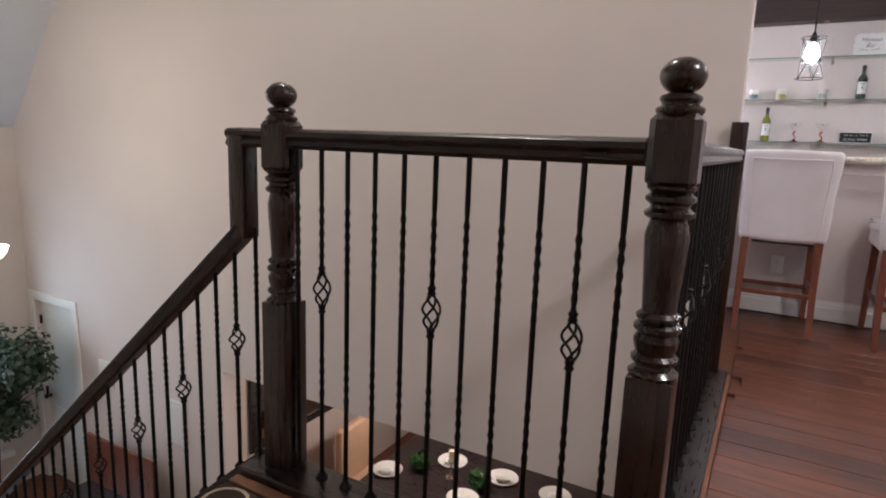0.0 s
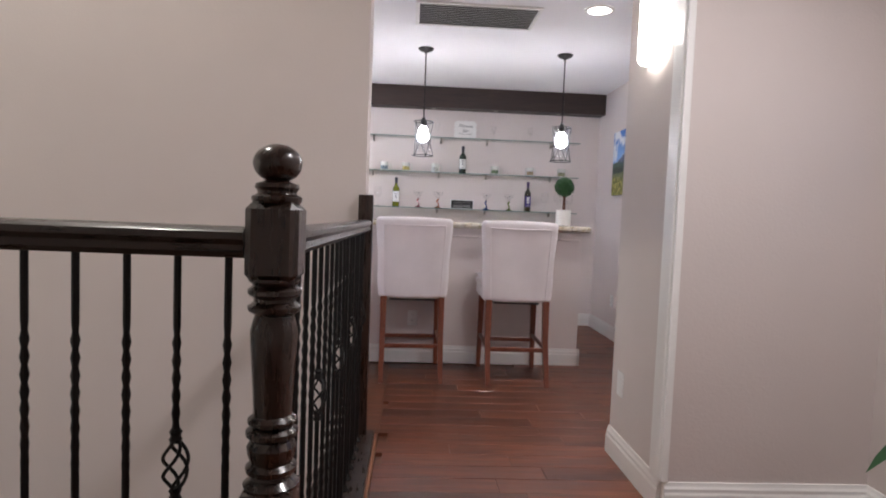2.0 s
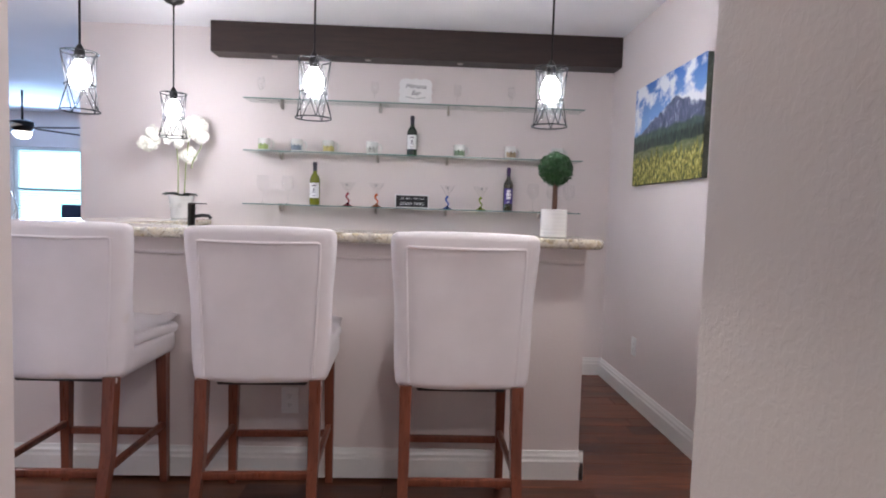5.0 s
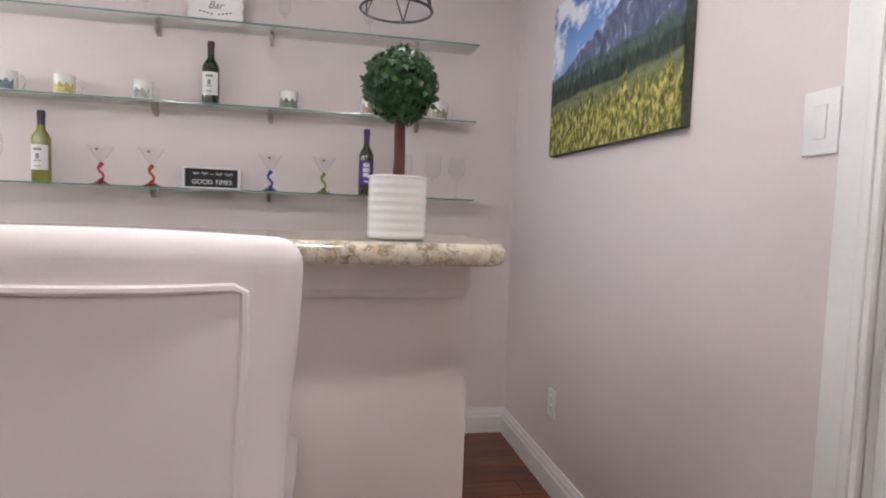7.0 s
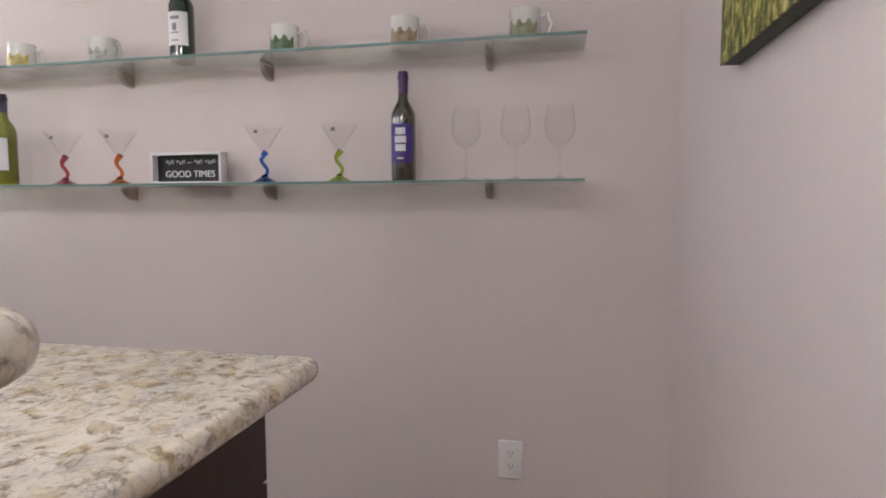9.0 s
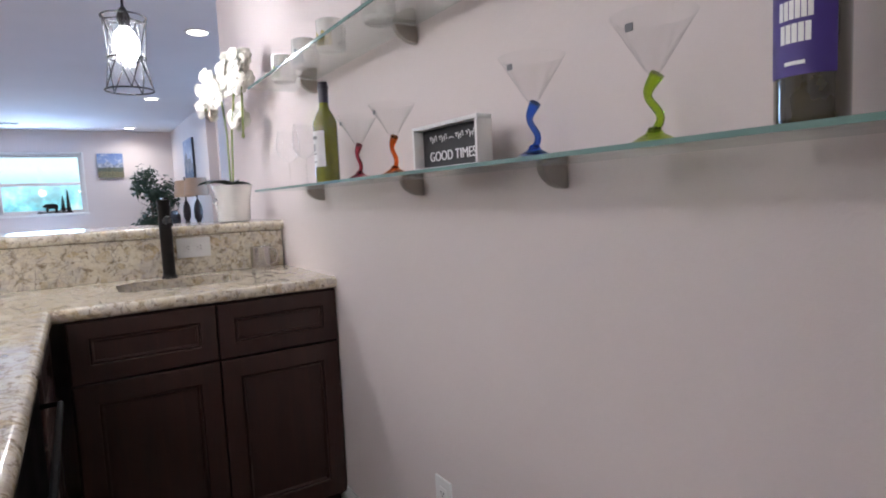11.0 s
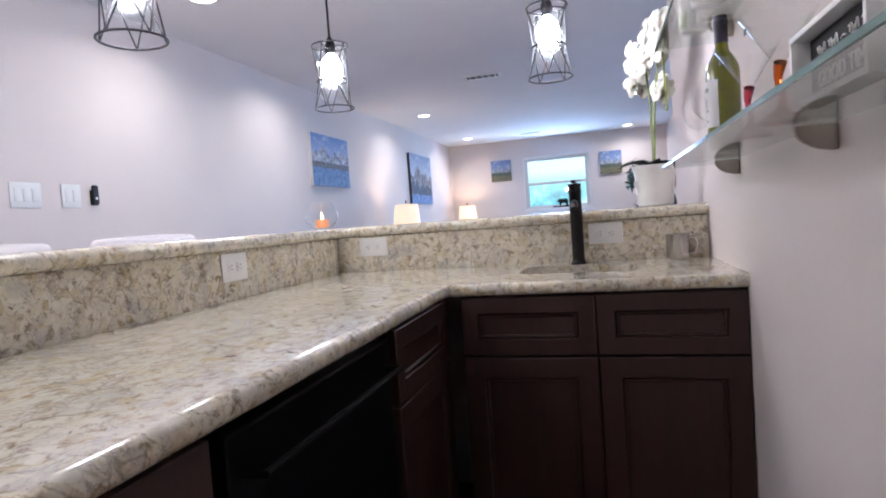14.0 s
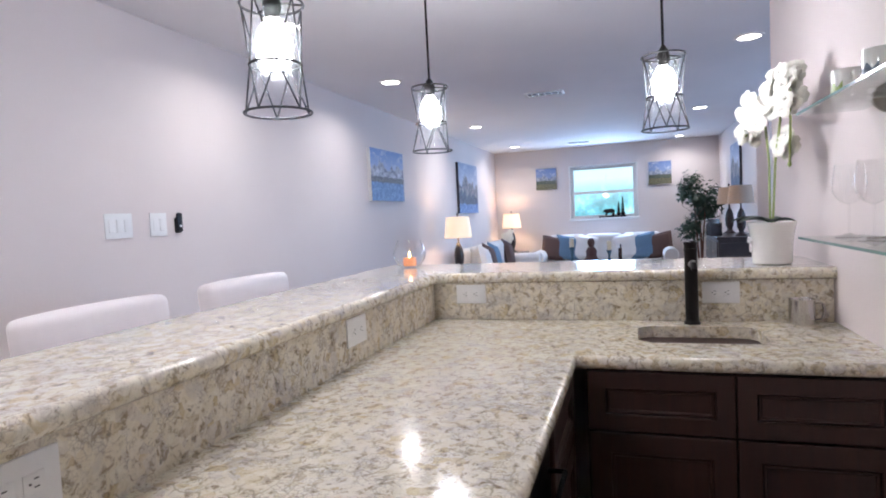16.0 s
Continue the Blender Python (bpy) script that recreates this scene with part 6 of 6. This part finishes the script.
table_lamp(-6.50, 6.72, .93, "unlit table lamp with a tan bell shade", DARKF, SHADEC, .85, False)
for i, (bx, bh) in enumerate(((-5.86, .16), (-6.05, .20), (-6.22, .15))):
    ph = thing("photo_frame", (bx, 6.48, .93), "small dark photo frame standing on the chest", "photo frame", "photo frames", rz=-70)
    part("frame", box(-.07, .07, -.01, .01, 0, bh, .004), DARKF, ph)
    part("print", box(-.05, .05, -.014, -.0105, .025, bh - .025), mat("photo_print", (.25, .28, .30), .4, var=.6, scale=18), ph)


def ficus(where, h, r, label, n=700, seed=3, trunk=True):
    t = thing("ficus_tree", where, label, "plant", "indoor trees")
    rg = random.Random(seed)
    part("pot", lathe([(.11, 0), (.13, .02), (.16, .26), (.165, .28), (.14, .275), (.0005, .25)], 22, cap=False), DARKF, t)
    bm = bmesh.new()
    for k in range(3):
        a_ = k * 2.1
        tube([(.02 * math.cos(a_), .02 * math.sin(a_), .22), (.05 * math.cos(a_ + .8), .05 * math.sin(a_ + .8), h * .4), (.10 * math.cos(a_ + 1), .10 * math.sin(a_ + 1), h * .72)], [.018, .014, .008], 7, bm)
        for j in range(5):
            b0 = Vector((.07 * math.cos(a_ + 1), .07 * math.sin(a_ + 1), h * (.42 + .08 * j)))
            aa = a_ + j * 1.3
            tube([b0, b0 + Vector((r * .7 * math.cos(aa), r * .7 * math.sin(aa), h * .10))], [.006, .002], 5, bm)
    part("trunk", bm, TRUNK, t)
    bm = bmesh.new()
    lobes = [(Vector((rg.uniform(-.5, .5) * r, rg.uniform(-.5, .5) * r, h * rg.uniform(.45, .88))), rg.uniform(.35, .62) * r) for _ in range(11)]
    for i in range(n):
        c, lr = lobes[i % 11]
        d = Vector((rg.gauss(0, 1), rg.gauss(0, 1), rg.gauss(0, .8))).normalized()
        p = c + d * lr * rg.uniform(.45, 1.08)
        leaf_quad(bm, p, (d + Vector((0, 0, .5))).normalized(), rg.uniform(.035, .065), rg)
    part("crown", bm, LEAF2, t, "dense dark green leaves", smooth=False)
    return t


ficus((-8.35, 6.56, 0), 1.92, .37, "dark green artificial ficus tree in the corner", 1500)

# alcove window, fan and chair
aw = thing("window_alcove", (-4.32, 10.56, 0), "white window with open blinds", "window", kind="structure")
bm = bmesh.new()
for q in ((-.58, -.53, .86, 1.95), (.52, .57, .86, 1.95), (-.53, .52, .86, .91), (-.53, .52, 1.90, 1.95), (-.53, .52, 1.33, 1.37)):
    box(q[0], q[1], -.02, .03, q[2], q[3], .004, bm=bm)
part("window_frame", bm, TRIM, aw)
for i in range(28):
    part("blind_slat", box(-.52, .52, -.065, -.03, -.001, .001), WHITEP, aw, at=pose(0, 0, .90 + i * .037, 22))
BLADEW = wood("fan_blade_wood", (.03, .014, .010), (.08, .035, .022), .7, "x")
fan = thing("ceiling_fan", (-3.62, 8.8, -.02), "brown ceiling fan with dark wood blades", "ceiling fan")
part("rod", tube([(0, 0, CEIL), (0, 0, 2.10)], .012, 8), BRONZE, fan)
part("motor", lathe([(.05, 2.12), (.11, 2.10), (.12, 2.04), (.09, 1.99), (.0005, 1.98)], 22), BRONZE, fan)
for k in range(5):
    part("blade", box(.14, .70, -.065, .065, -.004, .004, .003), BLADEW, fan, at=pose(0, 0, 2.035, 0, 0, 72 * k - 8) @ pose(0, 0, 0, 13))
part("light_bowl", lathe([(.0005, 1.90), (.06, 1.915), (.09, 1.95), (.095, 1.98)], 18), SCONG, fan)
ch = thing("desk_chair", (-3.50, 9.6, 0), "dark blue chair back before the window", "chair")
NAVY = mat("navy_fabric", (.02, .03, .07), .8)
part("backrest", box(-.17, .17, -.03, .03, .62, 1.15, .02), NAVY, ch)
part("seat", box(-.22, .22, -.45, .0, .44, .50, .02), NAVY, ch)
for sx in (-1, 1):
    for yy in (-.42, .0):
        part("leg", box(sx * .18 - .018, sx * .18 + .018, yy - .018, yy + .018, -.02, .62 if yy == 0 else .44), DARKF, ch)

# ---------------- landing plant ----------------
lp = thing("floor_plant", (2.0, 1.58, 0), "green strap-leaved plant in a dark floor pot", "plant")
part("pot", lathe([(.10, -.02), (.12, .0), (.15, .30), (.155, .32), (.13, .31), (.0005, .28)], 22, cap=False), DARKF, lp)
part("stem", tube([(0, 0, .27), (.01, .01, .50), (0, 0, .80)], [.014, .011, .006], 8), STEMG, lp)
for a_, z_, ln, droop, wd in ((3.05, .78, .23, -.35, .022), (3.25, .53, .33, .72, .030), (-.8, .60, .19, .3, .022), (.7, .70, .19, .1, .020), (1.5, .55, .24, .5, .024), (-1.6, .66, .26, .3, .024), (0, .80, .16, -.2, .018)):
    bm = strap_leaf(bmesh.new(), (0, 0, z_), (math.cos(a_), math.sin(a_)), ln, wd, droop)
    bmesh.ops.solidify(bm, geom=bm.faces, thickness=.002)
    part("leaf", bm, LEAF4, lp)
fp = thing("framed_picture", (2.22, 1.69, 1.44), "black framed picture on the landing wall", "picture", rz=-90)
part("frame", ring_frame(-.31, .31, -.22, .22, .04, -.03, -.001, .004), DARKF, fp)
part("print", box(-.272, .272, -.012, -.003, -.182, .182), BLUEPIC2, fp)

# ---------------- rooms below ----------------
dt = thing("dining_table", (-1.48, 4.25, LOW), "dark wood dining table laid for a meal", "table")
part("top", box(-1.15, 1.15, -.55, .55, .72, .76, .012), DARKF, dt)
for sx in (-1, 1):
    for sy in (-1, 1):
        part("leg", lathe([(.05, 0), (.04, .10), (.06, .30), (.045, .60), (.06, .72)], 14, m=Matrix.Translation((sx * 1.0, sy * .42, 0))), DARKF, dt)
TZ = LOW + .76


def place_setting(x, y):
    t = thing("place_setting", (x, y, TZ), "white plates with a folded napkin on the table", "plates", "place settings")
    part("plate", lathe([(.06, .002), (.10, .006), (.14, .018), (.142, .021), (.10, .010), (.0005, .008)], 26, cap=False), CERAM, t)
    part("salad_plate", lathe([(.05, .012), (.08, .016), (.105, .026), (.107, .029), (.08, .02), (.0005, .017)], 24, cap=False), CERAM, t)
    nb = cushion(.14, .10, .06)
    part("napkin", nb, mat("white_napkin", (.78, .78, .76), .9), t, at=pose(0, -.02, .03, 70, 0, 25))
    return t


for px, py in ((-2.50, 4.0), (-2.06, 4.46), (-1.53, 4.46), (-1.70, 3.98), (-1.03, 4.45)):
    place_setting(px, py)
for px, py in ((-2.26, 4.20), (-1.66, 4.22)):
    gp = thing("centrepiece", (px, py, TZ), "green leafy centrepiece in a low dish", "plant", "centrepieces")
    part("dish", lathe([(.06, 0), (.09, .03), (.10, .05), (.0005, .04)], 18, cap=False), DARKF, gp)
    bm = bmesh.new()
    rg = random.Random(int(px * 100) % 97)
    for i in range(160):
        d = Vector((rg.gauss(0, 1), rg.gauss(0, 1), abs(rg.gauss(0, .8)))).normalized()
        leaf_quad(bm, Vector((0, 0, .06)) + d * .10 * rg.uniform(.5, 1.1), d, .04, rg)
    part("greenery", bm, LEAF, gp, smooth=False)
cd = thing("candle_holder", (-1.95, 4.22, TZ), "glass candle holder with an ivory candle", "candle")
part("holder", lathe([(.045, 0), (.045, .01), (.012, .03), (.014, .14), (.03, .16), (.03, .17)], 18), STEEL, cd)
part("candle", lathe([(.026, .17), (.026, .27), (.0005, .272)], 16), CANDLEM, cd)


def dining_chair(x, y, rz, m, label):
    t = thing("dining_chair", (x, y, LOW), label, "chair", "dining chairs", rz=rz)
    part("seat", box(-.24, .24, -.02, .46, .40, .50, .03, 3), m, t)
    part("backrest", box(-.25, .25, -.08, .02, .40, 1.05, .035, 3), m, t)
    for sx in (-1, 1):
        for yy in (-.02, .42):
            part("leg", box(sx * .2 - .02, sx * .2 + .02, yy - .02, yy + .02, 0, .42, .003), DARKF, t)
    return t


dining_chair(-2.98, 4.15, -90, PEACH, "peach upholstered dining chair at the table end")
dining_chair(-2.15, 5.0, 180, DARKF, "dark dining chair behind the table")
dining_chair(-1.4, 5.15, 180, DARKF, "dark dining chair behind the table")
mir = thing("wall_mirror", (-3.498, 3.89, -1.34), "black framed mirror on the dining room wall", "mirror", rz=90)
part("frame", ring_frame(-.63, .63, -.39, .39, .085, -.035, -.001, .008), DARKF, mir)
mm, nt_, b_, tc_ = nodes_of("mirror_glass")
b_.inputs["Base Color"].default_value, b_.inputs["Metallic"].default_value, b_.inputs["Roughness"].default_value = (.85, .85, .85, 1), 1, .02
part("glass", box(-.55, .55, -.012, -.004, -.31, .31), mm, mir)
ed = thing("door_entry", (-5.93, 2.93, LOW), "white panelled door standing in its frame below", "door", kind="structure")
part("leaf", box(-.35, .35, .05, .085, .01, 2.02, .003), DOORW, ed)
for za, zb in ((.2, .85), (1.0, 1.85)):
    part("raised_panel", box(-.24, .24, .043, .05, za, zb, .006), DOORW, ed)
part("knob", lathe([(.02, 0), (.02, .01), (.01, .02), (.026, .04), (.022, .06), (.0005, .065)], 16, m=pose(-.29, .05, .95, 90)), BRONZE, ed)
for hz in (.25, 1.0, 1.8):
    part("hinge", box(-.352, -.33, .03, .049, hz - .045, hz + .045), BRONZE, ed)
bm = bmesh.new()
for q in ((-.44, -.35), (.35, .44)):
    box(q[0], q[1], -.018, 0, 0, 2.12, .004, bm=bm)
box(-.35, .35, -.018, 0, 2.03, 2.12, .004, bm=bm)
part("casing", bm, TRIM, ed)
for px, pz, w, h in ((-5.05, -1.22, .22, .26), (-4.03, -1.43, .26, .40)):
    wp = thing("wall_panel", (px, 2.93, pz), "white framed panel on the entry wall", "picture", "entry panels")
    part("frame", box(-w / 2, w / 2, -.02, 0, -h / 2, h / 2, .004), WHITES, wp)
    part("inset", box(-w / 2 + .03, w / 2 - .03, -.024, -.0205, -h / 2 + .03, h / 2 - .03), LABW, wp)
ficus((-5.95, 2.30, LOW), 2.05, .48, "leafy green ficus tree by the entry window", 4200, 11)
ew = thing("window_entry", (-6.42, 1.95, 0), "tall white window with bluish daylight", "window", kind="structure")
bm = bmesh.new()
for q in ((-.60, -.53, -2.25, -.35), (.53, .60, -2.25, -.35), (-.53, .53, -2.25, -2.18), (-.53, .53, -.42, -.35), (-.03, .03, -2.18, -.42)):
    box(-.05, .02, q[0], q[1], q[2], q[3], .005, bm=bm)
part("window_frame", bm, TRIM, ew)
part("window_sill", box(.0, .12, -.68, .68, -2.32, -2.26, .008), TRIM, ew)
part("pane", box(-.012, -.006, -.53, .53, -2.18, -.42), CLEAR, ew)
setting("backdrop_garden", box(-.02, 0, -2, 2, -1.6, 1.6), glow("garden_daylight", (.55, .80, 1.0), 1.6), "bright daylight outside the entry window").matrix_world = Matrix.Translation((-7.6, 1.95, -1.2))
rug = solo("area_rug", box(-.9, .9, -.6, .6, 0, .012, .005), mat("grey_rug", (.30, .30, .36), .95, var=.25, scale=12, bumps=.4), "grey patterned rug on the entry floor", "rug", Matrix.Translation((-4.9, 1.6, LOW)))
bench = thing("entry_bench", (-4.6, 2.55, LOW), "dark brown wooden bench against the wall", "bench")
part("seat", box(-.5, .5, -.2, .2, .42, .46, .006), DARKF, bench)
part("backboard", box(-.5, .5, .17, .2, .46, .95, .008), LEGW, bench)
for sx in (-1, 1):
    part("side", box(sx * .48 - .02, sx * .48 + .02, -.2, .2, 0, .42, .004), DARKF, bench)

chd = thing("chandelier", (-4.25, 1.25, -.18), "iron chandelier with a lit alabaster glass bowl", "chandelier")
part("rod", tube([(0, 0, 3.7), (0, 0, .75)], .012, 8), BRONZE, chd)
part("hub", lathe([(.02, .75), (.06, .68), (.05, .55), (.07, .45), (.03, .35), (.0005, .30)], 16), BRONZE, chd)
part("canopy", lathe([(.08, 3.80), (.08, 3.76), (.02, 3.68)], 16), BRONZE, chd)
for k in range(5):
    a_ = 2 * math.pi * k / 5 + 1.15
    d = Vector((math.cos(a_), math.sin(a_), 0))
    arm = part("arm", tube([Vector((0, 0, .42)) + d * r_ + Vector((0, 0, z_)) for r_, z_ in ((.02, 0), (.15, -.16), (.32, -.20), (.44, -.10), (.46, -.02))], .010, 8), BRONZE, chd)
    c = d * .46
    part("glass_bowl", lathe([(.015, .40), (.05, .41), (.085, .45), (.10, .49), (.098, .495)], 20, m=Matrix.Translation(c), cap=False), SCONG, arm, "glowing glass bowl")

# ---------------- floor planks of the passage ----------------
rng = random.Random(21)
PW = .127
plank_meshes = {}
for i in range(62):
    y0 = -1.6 + i * PW
    if y0 > 6.15:
        break
    y1 = min(y0 + PW, 6.198)
    x = .24 - rng.uniform(0, .9)
    while x < 2.34:
        ln = rng.choice((.6, .9, 1.2, 1.5))
        x0, x1 = max(x, .24), min(x + ln, 2.338)
        x += ln
        if x1 - x0 < .06:
            continue
        if y0 > 4.36 and x1 < 1.66 and y0 < 5.25:
            continue
        key = (round(x1 - x0, 3), round(y1 - y0, 3))
        if key not in plank_meshes:
            bm = bmesh.new()
            w, l = key[1] - .001, key[0] - .001
            e = .0016
            lo = [bm.verts.new((px, py, 0)) for px, py in ((0, 0), (l, 0), (l, w), (0, w))]
            mi = [bm.verts.new((px, py, .015)) for px, py in ((0, 0), (l, 0), (l, w), (0, w))]
            hi = [bm.verts.new((px, py, .0178)) for px, py in ((e, e), (l - e, e), (l - e, w - e), (e, w - e))]
            for k in range(4):
                bm.faces.new((lo[k], lo[(k + 1) % 4], mi[(k + 1) % 4], mi[k]))
                bm.faces.new((mi[k], mi[(k + 1) % 4], hi[(k + 1) % 4], hi[k]))
            bm.faces.new(hi)
            plank_meshes[key] = mesh_of("plank", bm, FLOORW, False)
        o = new("plank", plank_meshes[key])
        o.parent = plank_base
        o.location = (x0 + .0005, y0 + .0005, -.0178 + rng.uniform(-.0006, .0006))
